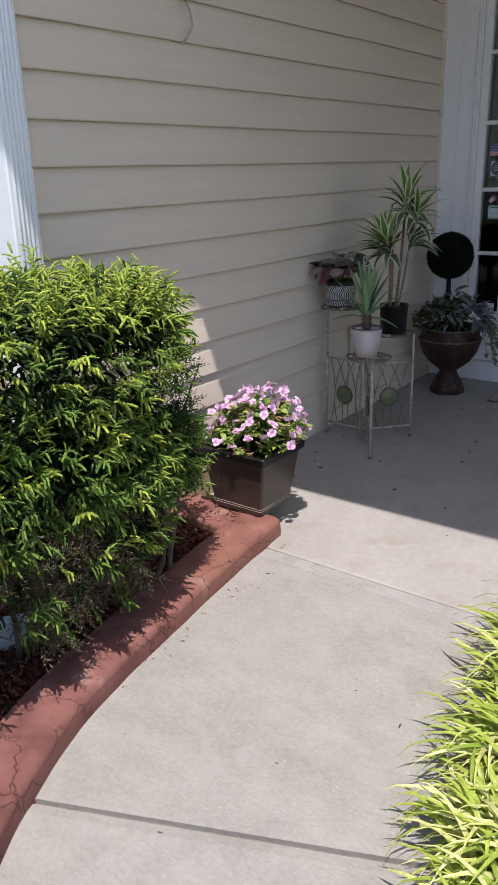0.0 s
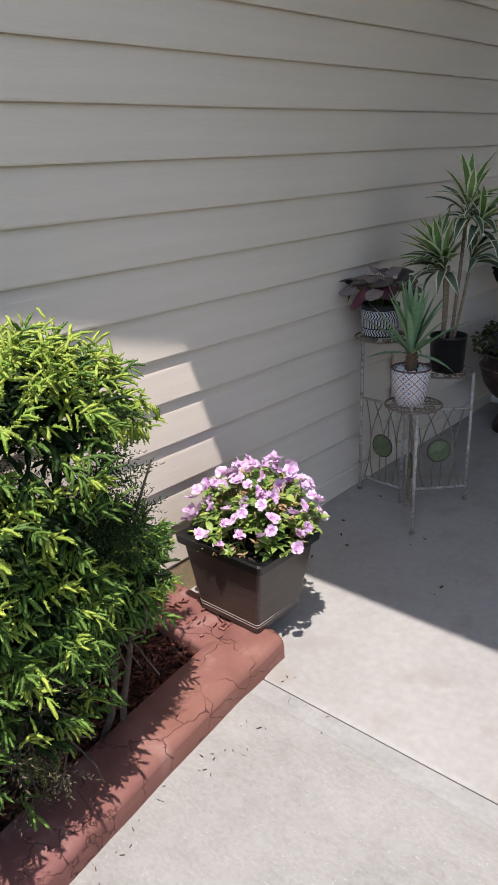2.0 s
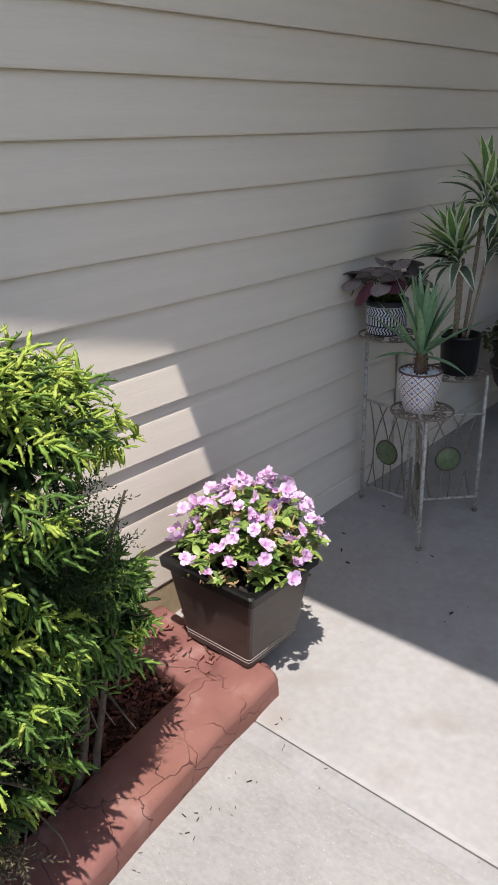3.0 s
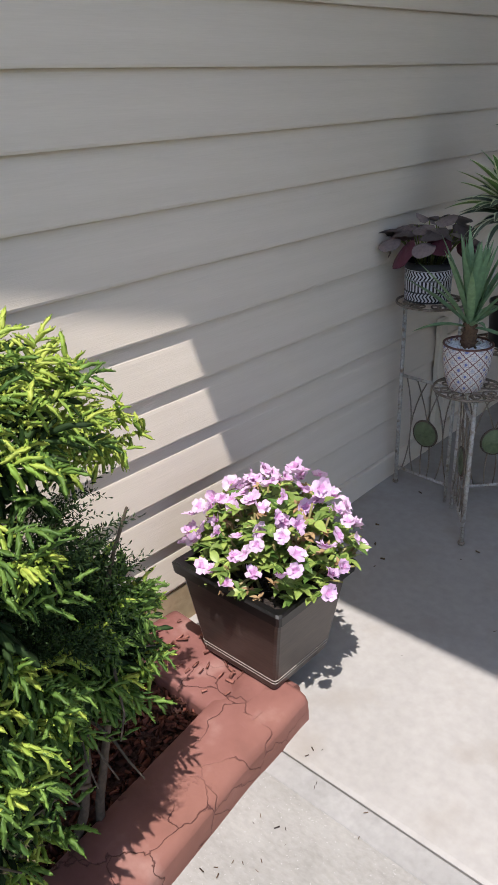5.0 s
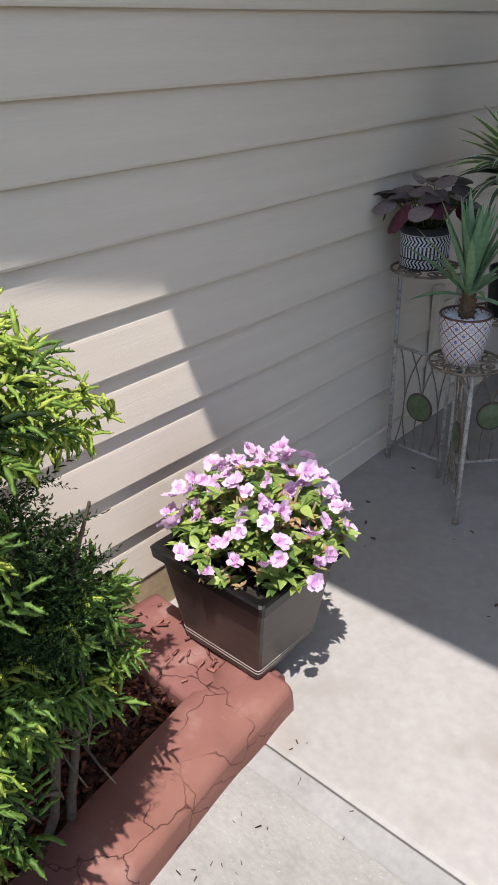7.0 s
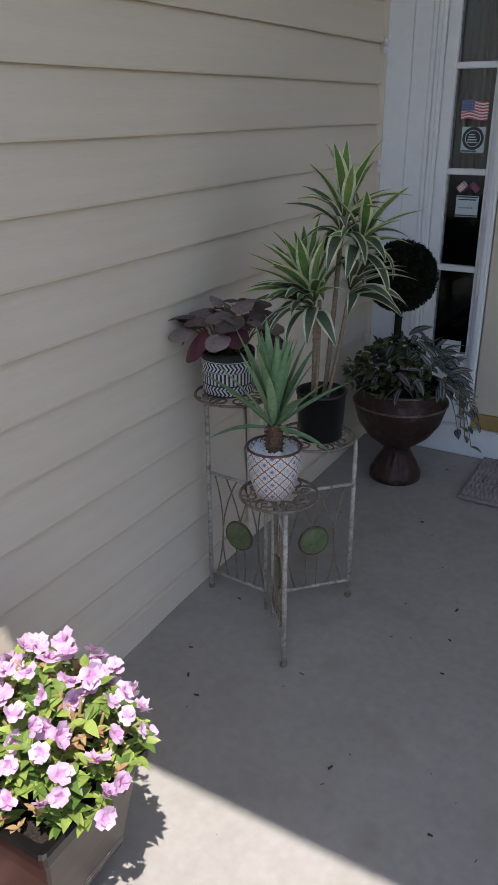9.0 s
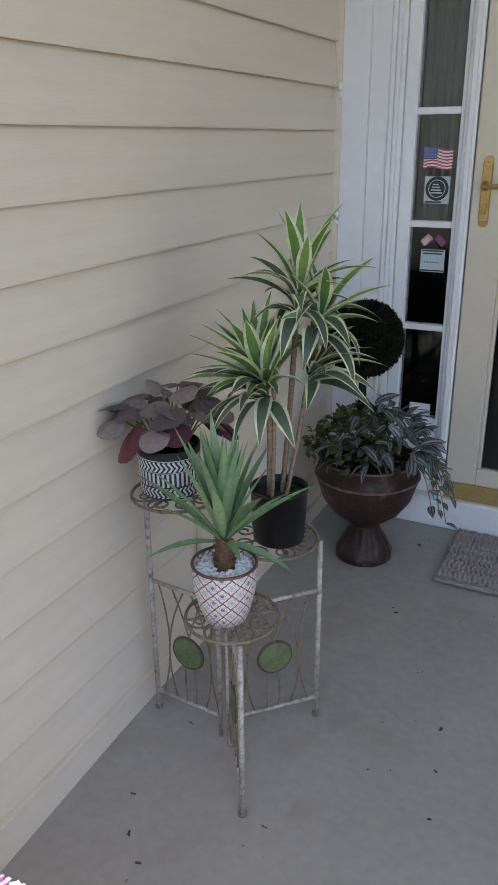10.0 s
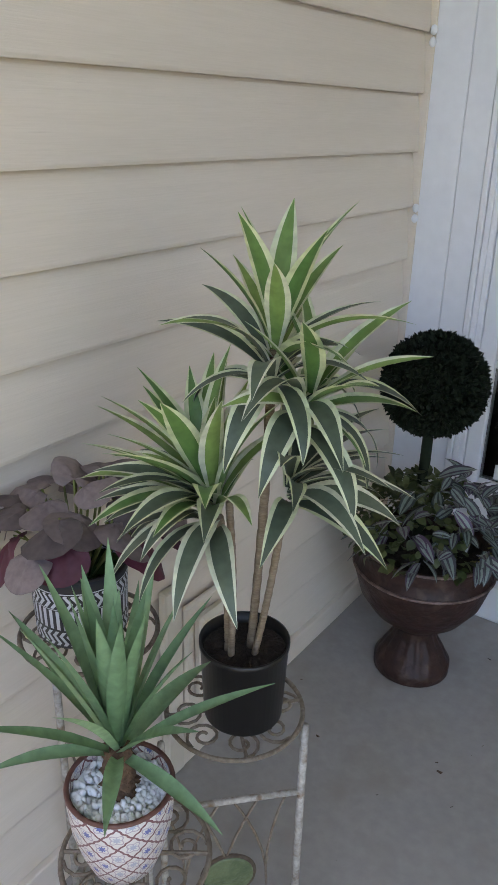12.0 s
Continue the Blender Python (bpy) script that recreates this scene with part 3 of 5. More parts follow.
def curb_section(bm, centre, half, top):
    """Sweeps a rounded curb section along a line of (x, y)."""
    prof = [(-1, -0.14), (-1, 0.046), (-0.97, 0.053), (-0.89, 0.059), (-0.4, 0.061), (0, 0.060), (0.4, 0.060), (0.76, 0.058), (0.89, 0.053), (0.97, 0.042), (1.0, 0.022), (1.05, -0.14)]
    rings = []
    for i, p in enumerate(centre):
        a, b = Vector(centre[max(i - 1, 0)]), Vector(centre[min(i + 1, len(centre) - 1)])
        t = (b - a).normalized()
        side = Vector((-t.y, t.x))
        w = 0.003 * noise.noise((p[0] * 8, p[1] * 8, 0))
        rings.append([bm.verts.new((p[0] + side.x * u * (half + w), p[1] + side.y * u * (half + w), top(p[1]) + h + (0.003 * noise.noise((p[0] * 20, p[1] * 20, u)) if h > 0 else 0))) for u, h in prof])
    for a, b in zip(rings, rings[1:]):
        for k in range(len(prof) - 1):
            bm.faces.new((a[k], a[k + 1], b[k + 1], b[k])).smooth = 0 < k < 9
    bm.faces.new(rings[0])
    bm.faces.new(rings[-1][::-1])


def densify(pts, k=6):
    out = []
    for i in range(len(pts) - 1):
        p = [Vector(pts[max(0, min(len(pts) - 1, i + o))]) for o in (-1, 0, 1, 2)]
        for s in range(k):
            t = s / k
            out.append(0.5 * (2 * p[1] + (p[2] - p[0]) * t + (2 * p[0] - 5 * p[1] + 4 * p[2] - p[3]) * t * t + (3 * p[1] - p[0] - 3 * p[2] + p[3]) * t ** 3))
    return [tuple(q) for q in out] + [pts[-1]]


curb = thing("curb", "red stamped concrete garden edging with cracks", "curb", kind="structure")
bm = bmesh.new()
curb_section(bm, densify([(-1.880, 3.290)] + CURB), 0.073, floor_z)
bmesh.ops.recalc_face_normals(bm, faces=bm.faces)
part("curb_run", bm, RED, curb)
bm = bmesh.new()
curb_section(bm, densify([(-2.20, 3.24), (-2.08, 3.238), (-1.955, 3.235), (-1.85, 3.235)], 5), 0.085, lambda y: floor_z(3.24) - 0.003)
bmesh.ops.recalc_face_normals(bm, faces=bm.faces)
part("curb_return", bm, RED, curb)
n = 34
pos = np.c_[rs.uniform(-2.18, -1.93, n), rs.uniform(3.17, 3.29, n), np.full(n, 0.021)]
M = frames_along(pos, np.c_[rs.normal(size=n), rs.normal(size=n), 0.08 * rs.normal(size=n)], rs.uniform(0, 6, n), rs.uniform(0.004, 0.012, n))
tagged(linked("red_chips", scatter("red_chips", np.array(cv) * [1, 0.9, 0.35], cf, M), RED_CHIP), "broken red chips lying on the curb", "debris", kind="stuff")

# ---------------------------------------------------------------- siding wall
wall_side = thing("wall_west", "beige vinyl lap siding with embossed wood grain", "wall", kind="structure")
part("wall_core", box((WALL_X - 0.16, CORNER_Y + 0.02, -0.2), (WALL_X - 0.016, 5.5, SOFFIT + 0.3)), VINYL, wall_side)
part("foundation", box((WALL_X - 0.012, CORNER_Y + 0.05, -0.2), (WALL_X - 0.002, 3.46, FIRST - 9 * COURSE - 0.005), 0.002), surface("tan_block", (0.36, 0.27, 0.16), (0.46, 0.36, 0.22), 0.9, big=8, fine=70, bump=0.5, depth=0.003), wall_side)
BOARD_Y0, BOARD_Y1 = CORNER_Y + 0.055, DOOR_Y - 0.018


def lap_board():
    """One Dutch lap: near-upright face, cove above it, rounded butt, return under it."""
    bm = bmesh.new()
    prof = [(-0.0135, COURSE + 0.014), (-0.0128, COURSE), (-0.0105, COURSE * 0.955), (-0.0062, COURSE * 0.765), (-0.0052, COURSE * 0.735), (-0.0043, COURSE * 0.68), (0.0012, 0.014), (0.0020, 0.005), (0.0008, 0.0), (-0.010, 0.0003), (-0.0125, 0.005)]
    n = 12
    rings = []
    for i in range(n + 1):
        y = BOARD_Y0 + (BOARD_Y1 - BOARD_Y0) * i / n
        rings.append([bm.verts.new((x + 0.0008 * math.sin(i * 1.7), y, z + 0.0006 * math.sin(i * 0.9))) for x, z in prof])
    for a, b in zip(rings, rings[1:]):
        for k in range(len(prof) - 1):
            bm.faces.new((a[k], a[k + 1], b[k + 1], b[k]))
    bmesh.ops.recalc_face_normals(bm, faces=bm.faces)
    return bm


me = mesh_of("siding_board", lap_board(), VINYL)
for k in range(-9, 13):
    ob = linked("siding_board", me, None, wall_side)
    ob.location = (WALL_X, 0, FIRST + k * COURSE)
part("starter_strip", box((WALL_X - 0.010, 3.465, -0.04), (WALL_X + 0.012, BOARD_Y1, FIRST - 9 * COURSE - 0.001), 0.002), VINYL, wall_side)
# corner channel by the door trim, with its folded ends
bm = box((WALL_X - 0.015, DOOR_Y - 0.020, 0.016), (WALL_X + 0.014, DOOR_Y - 0.0125, SOFFIT), 0.002)
part("channel", bm, VINYL, wall_side)
for z in (FIRST - COURSE * 1.02, FIRST + COURSE * 2.02, FIRST + COURSE * 5.0):
    bm = bmesh.new()
    for dz in (0.0, -0.022):
        bmesh.ops.create_icosphere(bm, subdivisions=2, radius=0.0085, matrix=Matrix.Translation((WALL_X + 0.013, DOOR_Y - 0.026, z + dz)) @ Matrix.Diagonal((0.9, 0.8, 1.15, 1)))
    part("channel_clip", bm, WHITE, wall_side, smooth=True)

# outer corner post, fluted on the porch side, plain to the front
post = thing("corner_post", "white fluted vinyl corner post of the house", "corner trim", kind="structure")
bm = bmesh.new()
add_box(bm, (WALL_X - 0.115, CORNER_Y - 0.022, -0.15), (WALL_X + 0.010, CORNER_Y + 0.02, SOFFIT + 0.05), 0.004)
part("post_front", bm, WHITE_PVC, post)
part("post_side", box((WALL_X - 0.03, CORNER_Y + 0.02, -0.15), (WALL_X + 0.010, CORNER_Y + 0.058, SOFFIT + 0.05), 0.002), WHITE_PVC, post)
rib = mesh_of("rib", tube([(0, 0, -0.15), (0, 0, SOFFIT)], 0.0042, 8), WHITE_PVC)
for i in range(5):
    linked("rib", rib, None, post, smooth=True).location = (WALL_X + 0.010, CORNER_Y - 0.004 + i * 0.0125, 0)

# stone front wall round the corner
wall_front = thing("wall_front", "stacked tan and brown ledge stone veneer", "stone wall", kind="structure")
part("wall_core", box((-5.2, CORNER_Y + 0.03, -0.2), (WALL_X - 0.115, CORNER_Y + 0.2, SOFFIT + 0.3)), JOINT, wall_front)


def rough_stone(seed):
    r = random.Random(seed)
    bm = bmesh.new()
    bmesh.ops.create_cube(bm, size=1.0)
    bmesh.ops.subdivide_edges(bm, edges=bm.edges, cuts=2, use_grid_fill=True)
    for v in bm.verts:
        c = v.co
        k = 1.0 - 0.09 * (abs(c.x) > 0.4) * (abs(c.z) > 0.4)
        v.co = Vector((c.x * k, c.y, c.z * k)) + 0.09 * Vector((noise.noise(c * 2.3 + Vector((seed * 7, 0, 0))), 2.2 * noise.noise(c * 2.1 + Vector((0, seed * 5, 0))), noise.noise(c * 2.7 + Vector((0, 0, seed * 3)))))
    return bm


for i in range(8):
    mesh_of("stone_%d" % i, rough_stone(i), STONES[i % 4])
stone_meshes = [bpy.data.meshes["stone_%d" % i] for i in range(8)]
rr = random.Random(5)
z = -0.14
while z < 2.40:
    h = rr.uniform(0.045, 0.095)
    x = WALL_X - 0.12
    while x > -3.15:
        w = rr.uniform(0.10, 0.26)
        ob = linked("stone", rr.choice(stone_meshes), None, wall_front)
        ob.matrix_basis = Matrix.Translation((x - w / 2, CORNER_Y + 0.005 + rr.uniform(-0.012, 0.012), z + h / 2)) @ Matrix.Rotation(rr.uniform(-0.05, 0.05), 4, "Y") @ Matrix.Diagonal((w * 0.97, 0.10, h * 0.94, 1))
        x -= w
    z += h

# ---------------------------------------------------------------- roof over the porch and eaves
EDGE_Y = 3.625 - 0.30 * (SOFFIT + 0.02)
bm = box((WALL_X - 0.2, EDGE_Y, SOFFIT), (1.6, 5.6, SOFFIT + 0.04))
tagged(part("ceiling", bm, CEIL), "white painted porch ceiling", "ceiling", kind="structure")
tagged(part("roof_fascia", box((WALL_X + 0.434, EDGE_Y - 0.02, SOFFIT), (1.6, EDGE_Y - 0.001, SOFFIT + 0.22), 0.004), WHITE), "white fascia board along the porch roof", "fascia", kind="structure")
bm = bmesh.new()
x0, x1 = WALL_X - 3.0, WALL_X + 0.434
rise = 0.33
q = [(x0, EDGE_Y - 0.001, SOFFIT), (x1, EDGE_Y - 0.001, SOFFIT), (x1, CORNER_Y - 0.48, SOFFIT + rise * (EDGE_Y - CORNER_Y + 0.48)), (x0, CORNER_Y - 0.48, SOFFIT + rise * (EDGE_Y - CORNER_Y + 0.48))]
lo = [bm.verts.new(p) for p in q]
hi = [bm.verts.new((p[0], p[1], p[2] + 0.12)) for p in q]
bm.faces.new(lo[::-1])
bm.faces.new(hi)
for i in range(4):
    bm.faces.new((lo[i], lo[(i + 1) % 4], hi[(i + 1) % 4], hi[i]))
bmesh.ops.recalc_face_normals(bm, faces=bm.faces)
tagged(part("eave", bm, CEIL), "white boxed eave at the corner of the house", "eave", kind="structure")

# unseen wall, added to keep skylight from the side out of the porch
tagged(part("wall_east", box((1.0, 3.75, -0.1), (1.15, 5.4, SOFFIT)), VINYL), "plain beige unseen wall added to keep side light off the porch", "wall", kind="structure")

# ---------------------------------------------------------------- entry wall, sidelight, storm door
entry = thing("wall_north", "white trimmed entry wall with sidelight and storm door", "entry wall", kind="structure")
T0 = floor_z(DOOR_Y)
part("wall_above", box((WALL_X, DOOR_Y, 2.16), (0.99, DOOR_Y + 0.15, SOFFIT), 0.003), WHITE, entry)
part("wall_right", box((-0.84, DOOR_Y + 0.002, T0), (0.99, DOOR_Y + 0.15, 2.158), 0.003), VINYL, entry)
part("casing_board", box((WALL_X - 0.014, DOOR_Y - 0.012, T0), (-2.1062, DOOR_Y + 0.13, 2.158), 0.002), WHITE, entry)
part("casing_board", box((-2.1060, DOOR_Y - 0.0145, T0), (-2.046, DOOR_Y + 0.13, 2.158), 0.003), WHITE, entry)
for x, y in ((-2.040, -0.020), (-2.027, -0.012), (-2.016, -0.004)):
    part("brick_mould", box((x - 0.006, DOOR_Y + y, T0 + 0.1), (x + 0.006, DOOR_Y + 0.13, 2.158), 0.002), WHITE, entry)
part("threshold", box((-2.046, DOOR_Y - 0.025, T0), (-0.84, DOOR_Y + 0.10, 0.115), 0.004), WHITE, entry)
part("mullion", box((-1.838, DOOR_Y - 0.006, 0.117), (-1.804, DOOR_Y + 0.10, 2.158), 0.003), WHITE, entry)
part("mullion_bead", box((-1.826, DOOR_Y - 0.016, 0.117), (-1.812, DOOR_Y - 0.006, 2.158), 0.002), WHITE, entry)

window = thing("window_1", "narrow white sidelight window of stacked panes", "window", kind="structure")
GX0, GX1 = -1.972, -1.850
wf = part("window_frame", box((-2.009, DOOR_Y + 0.004, 0.117), (GX0, DOOR_Y + 0.05, 2.158), 0.003), WHITE, window)
part("window_frame", box((GX1, DOOR_Y + 0.004, 0.117), (-1.839, DOOR_Y + 0.05, 2.158), 0.002), WHITE, window)
part("window_sill", box((GX0 - 0.0005, DOOR_Y + 0.006, 0.117), (GX1 + 0.0005, DOOR_Y + 0.05, 0.366), 0.003), WHITE, window)
levels = [0.655 + 0.301 * i for i in range(-1, 6)]
for z in levels[1:]:
    part("muntin", box((GX0, DOOR_Y + 0.008, z - 0.009), (GX1, DOOR_Y + 0.04, z + 0.009), 0.002), WHITE, window)
for z in levels[:-1]:
    z0 = max(z + 0.0105, 0.367)
    p = part("pane", box((GX0 + 0.0005, DOOR_Y + 0.024, z0), (GX1 - 0.0005, DOOR_Y + 0.027, z + 0.2905)), GLASS, window)
    p.visible_shadow = False

door = thing("door_1", "cream storm door with full glass and brass handle", "storm door", kind="structure")
part("stile", box((-1.800, DOOR_Y - 0.004, 0.172), (-1.708, DOOR_Y + 0.03, 2.15), 0.004), BEIGE_DOOR, door)
part("stile_bead", box((-1.708, DOOR_Y + 0.002, 0.229), (-1.696, DOOR_Y + 0.026, 2.15), 0.003), BEIGE_DOOR, door)
part("stile", box((-0.96, DOOR_Y - 0.004, 0.172), (-0.85, DOOR_Y + 0.03, 2.15), 0.004), BEIGE_DOOR, door)
part("bottom_rail", box((-1.708, DOOR_Y - 0.003, 0.172), (-0.96, DOOR_Y + 0.03, 0.229), 0.004), BEIGE_DOOR, door)
part("sweep", box((-1.800, DOOR_Y - 0.006, 0.117), (-0.85, DOOR_Y + 0.02, 0.172), 0.002), GOLD_SWEEP, door, "brass-coloured door sweep")
pane = part("pane", box((-1.696, DOOR_Y + 0.010, 0.229), (-0.96, DOOR_Y + 0.014, 2.15)), GLASS, door)
pane.visible_shadow = False
bm = bmesh.new()
add_box(bm, (-1.776, DOOR_Y - 0.010, 0.968), (-1.748, DOOR_Y - 0.004, 1.128), 0.003)
for z in (0.968, 1.128):
    bmesh.ops.create_cone(bm, cap_ends=True, segments=20, radius1=0.0138, radius2=0.0132, depth=0.0046, matrix=Matrix.Translation((-1.762, DOOR_Y - 0.0066, z)) @ Matrix.Rotation(math.pi / 2, 4, "X"))
plate = part("handle_plate", bm, BRASS, door, "worn brass handle plate")
bm = bmesh.new()
bmesh.ops.create_cone(bm, cap_ends=True, segments=20, radius1=0.013, radius2=0.010, depth=0.022, matrix=Matrix.Translation((-1.764, DOOR_Y - 0.020, 1.064)) @ Matrix.Rotation(math.pi / 2, 4, "X"))
add_tube(bm, [(-1.764, DOOR_Y - 0.030, 1.064), (-1.735, DOOR_Y - 0.036, 1.063), (-1.70, DOOR_Y - 0.038, 1.070), (-1.675, DOOR_Y - 0.037, 1.069), (-1.655, DOOR_Y - 0.034, 1.060)], [0.006, 0.0065, 0.006, 0.0055, 0.004], 10)
part("lever", bm, BRASS, plate, smooth=True)
bm = bmesh.new()
bmesh.ops.create_cone(bm, cap_ends=True, segments=16, radius1=0.009, radius2=0.008, depth=0.006, matrix=Matrix.Translation((-1.762, DOOR_Y - 0.013, 1.012)) @ Matrix.Rotation(math.pi / 2, 4, "X"))
add_box(bm, (-1.767, DOOR_Y - 0.015, 0.990), (-1.757, DOOR_Y - 0.010, 1.010), 0.001)
part("lock", bm, BRASS, plate)

# hall behind the glass, its dimness put into near-black surfaces
hall = thing("hall", "interior behind the door glass, dimness put into its colour", "room", kind="structure")
part("hall_floor", box((-2.3, DOOR_Y + 0.155, -0.05), (-0.3, 8.0, 0.11)), HALL_DIM, hall)
part("hall_back", box((-2.3, 8.0, 0.0), (-0.3, 8.1, 2.5)), HALL_DIM, hall)
part("hall_left", box((-2.4, DOOR_Y + 0.155, 0.0), (-2.3, 8.1, 2.5)), HALL_DIM, hall)
part("hall_right", box((-0.3, DOOR_Y + 0.155, 0.0), (-0.2, 8.1, 2.5)), HALL_DIM, hall)
part("hall_ceiling", box((-2.4, DOOR_Y + 0.155, 2.5), (-0.2, 8.1, 2.6)), HALL_DIM, hall)
bm = bmesh.new()
for x0, x1, z0 in ((-2.0, -1.83, 0.95),):
    cols = [x0 + (x1 - x0) * i / 60 for i in range(61)]
    a = [bm.verts.new((x, DOOR_Y + 0.12 + 0.012 * math.sin(i * 0.75) + 0.006 * math.sin(i * 1.9), z0)) for i, x in enumerate(cols)]
    b = [bm.verts.new((x, DOOR_Y + 0.12 + 0.010 * math.sin(i * 0.75), 2.15)) for i, x in enumerate(cols)]
    for i in range(60):
        bm.faces.new((a[i], a[i + 1], b[i + 1], b[i])).smooth = True
tagged(part("curtain", bm, CURTAIN), "grey sheer curtain hanging behind the sidelight glass", "curtain")


# ---------------------------------------------------------------- clipped yew hedge
hedge = thing("hedge", "boxy clipped yew hedge with yellow-green new growth", "hedge", (-1.9, 2.3, floor_z(2.3)))


def under(ob, parent):
    ob.parent = parent
    ob.matrix_parent_inverse = parent.matrix_basis.inverted()
    return ob


def lobe_points(rs, n, lo, hi, power=4.5, jitter=0.03, inner=0.0):
    """Points and normals on an uneven rounded block."""
    lo, hi = np.array(lo), np.array(hi)
    c, h = (lo + hi) / 2, (hi - lo) / 2
    area = np.array([h[1] * h[2], h[0] * h[2], h[0] * h[1]])
    ax = rs.choice(3, n, p=area / area.sum())
    q = rs.uniform(-1, 1, (n, 3))
    q[np.arange(n), ax] = np.sign(rs.uniform(-1, 1, n))
    k = (np.abs(q) ** power).sum(1) ** (-1 / power)
    s = q * k[:, None]
    nrm = np.sign(s) * np.abs(s) ** (power - 1) / h
    nrm /= np.linalg.norm(nrm, axis=1)[:, None]
    p = c + s * h
    lump = np.array([noise.noise(Vector(x) * 7) for x in p])
    p = p + nrm * (0.035 * lump + rs.normal(0, jitter * 0.5, n) - inner)[:, None]
    return p, nrm


rs = np.random.RandomState(3)
LOBES = [((-2.12, 1.45, 0.34), (-1.688, 2.915, 0.870), 1650), ((-2.10, 1.45, 0.08), (-1.700, 2.82, 0.60), 950), ((-2.08, 2.62, 0.25), (-1.805, 2.99, 0.465), 420), ((-2.02, 2.93, 0.60), (-1.88, 3.02, 0.70), 26)]
sv, sf = finger_shoot()
nv, nf = needle_shoot(18, 0.045, 0.010, 0.0011)
fv, ff = needle_shoot(12, 0.026, 0.0062, 0.0011, 0.42)
fv, ff = np.vstack([sv, fv]), np.vstack([sf, ff + len(sv)])
green, fresh, dry, deep, bare = [], [], [], [], []
for lo, hi, n in LOBES:
    # outer sprays, then inner shoot layers with the hedge's inside shade put into their colour
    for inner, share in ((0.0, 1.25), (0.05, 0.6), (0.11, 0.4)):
        if n == 26 and inner:
            continue
        p, nr = lobe_points(rs, int(n * share), lo, hi, 4.6, inner=inner)
        wob = np.array([noise.noise(Vector(q) * 9) for q in p])
        keep = p[:, 2] > np.clip(0.05 + 1.3 * (2.37 - p[:, 1]), 0.03, 0.30) + 0.04 * wob
        # hollow at the end by the planter, shade put into its colour; thin patches in the face
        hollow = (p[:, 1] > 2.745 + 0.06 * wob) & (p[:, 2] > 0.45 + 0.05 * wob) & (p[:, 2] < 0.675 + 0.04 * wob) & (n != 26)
        thin = (wob < -0.36) & (inner == 0) & (p[:, 2] < 0.80) & (rs.uniform(size=len(p)) < 0.75)
        # the face draws back towards the ground
        p[:, 0] -= (np.clip(0.34 - p[:, 2], 0, 1) * 0.16 + np.clip(p[:, 1] - 2.55, 0, 1) * 0.14 * (n != 420)) * (p[:, 0] > -1.9)
        for q, m, gap in zip(p[keep & ~thin], nr[keep & ~thin], hollow[keep & ~thin]):
            low = q[2] < 0.28
            if gap and rs.uniform() < (0.6 if inner == 0 else 0.1):
                continue
            if low and rs.uniform() < 0.15:
                continue
            main = m + np.array([0, 0, 0.30]) + rs.normal(0, 0.40, 3)
            main /= np.linalg.norm(main)
            young = (rs.uniform() < (0.9 if q[2] > 0.76 else 0.48 if q[2] > 0.5 else 0.2) or n == 26) and inner == 0
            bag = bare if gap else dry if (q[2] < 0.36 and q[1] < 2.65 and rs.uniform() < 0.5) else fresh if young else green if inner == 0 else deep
            side = np.cross(main, rs.normal(size=3))
            side /= np.linalg.norm(side)
            start = q - 0.05 * main + rs.normal(0, 0.008, 3)
            count = 8 if inner == 0 else 5
            for s in range(count):
                t = 0.004 + 0.056 * s / count
                d = main if s == count - 1 else main * 0.8 + side * (0.85 if s % 2 else -0.85) * (1.1 - 0.5 * s / count)
                bag.append((start + main * t, d + rs.normal(0, 0.25, 3) - np.array([0, 0, 0.12]), rs.uniform(0.8, 1.2) * (1.0 if inner == 0 or gap else 1.6)))
for name, bag, mat in (("needle_mass", green, YEW), ("new_growth", fresh, YEW_NEW), ("dead_foliage", dry, YEW_OLD), ("inner_growth", deep, YEW_SHADE), ("bare_growth", bare, YEW_SHADE)):
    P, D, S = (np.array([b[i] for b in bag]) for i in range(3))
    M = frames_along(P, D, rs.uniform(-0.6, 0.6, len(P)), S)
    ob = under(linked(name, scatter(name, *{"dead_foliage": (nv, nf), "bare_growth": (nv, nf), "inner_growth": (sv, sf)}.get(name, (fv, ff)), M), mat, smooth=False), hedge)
    ob["kind"] = "stuff"
r2 = random.Random(8)
for y0 in (1.7, 1.95, 2.2, 2.42, 2.62, 2.82):
    for j in range(3):
        p = Vector((-1.95 + r2.uniform(-0.05, 0.05), y0 + r2.uniform(-0.06, 0.06), floor_z(y0)))
        d = Vector((r2.uniform(-0.3, 0.15), r2.uniform(-0.5, 0.2), 1)).normalized()
        pts = [p]
        for s in range(7):
            d = (d + Vector((r2.uniform(-0.25, 0.25), r2.uniform(-0.25, 0.25), 0.1))).normalized()
            pts.append(pts[-1] + d * 0.10)
        pts = [q for q in pts if q.z < 0.8]
        under(part("branch", tube(pts, [0.009 - 0.001 * k for k in range(len(pts))], 5), TWIG, None, smooth=True), hedge)
bm = bmesh.new()
for j in range(150):
    p = Vector((r2.uniform(-2.02, -1.78), r2.uniform(1.6, 2.92), r2.uniform(0.12, 0.42)))
    d = Vector((r2.uniform(0.0, 1.0), r2.uniform(-0.7, 0.7), r2.uniform(-0.6, 0.5))).normalized()
    pts = [p]
    for s in range(4):
        d = (d + Vector((r2.uniform(-0.3, 0.3), r2.uniform(-0.3, 0.3), r2.uniform(-0.3, 0.2)))).normalized()
        pts.append(pts[-1] + d * 0.035)
    if max(q.x for q in pts) < -1.74:
        add_tube(bm, pts, [0.0035, 0.003, 0.0025, 0.002, 0.0012], 4)
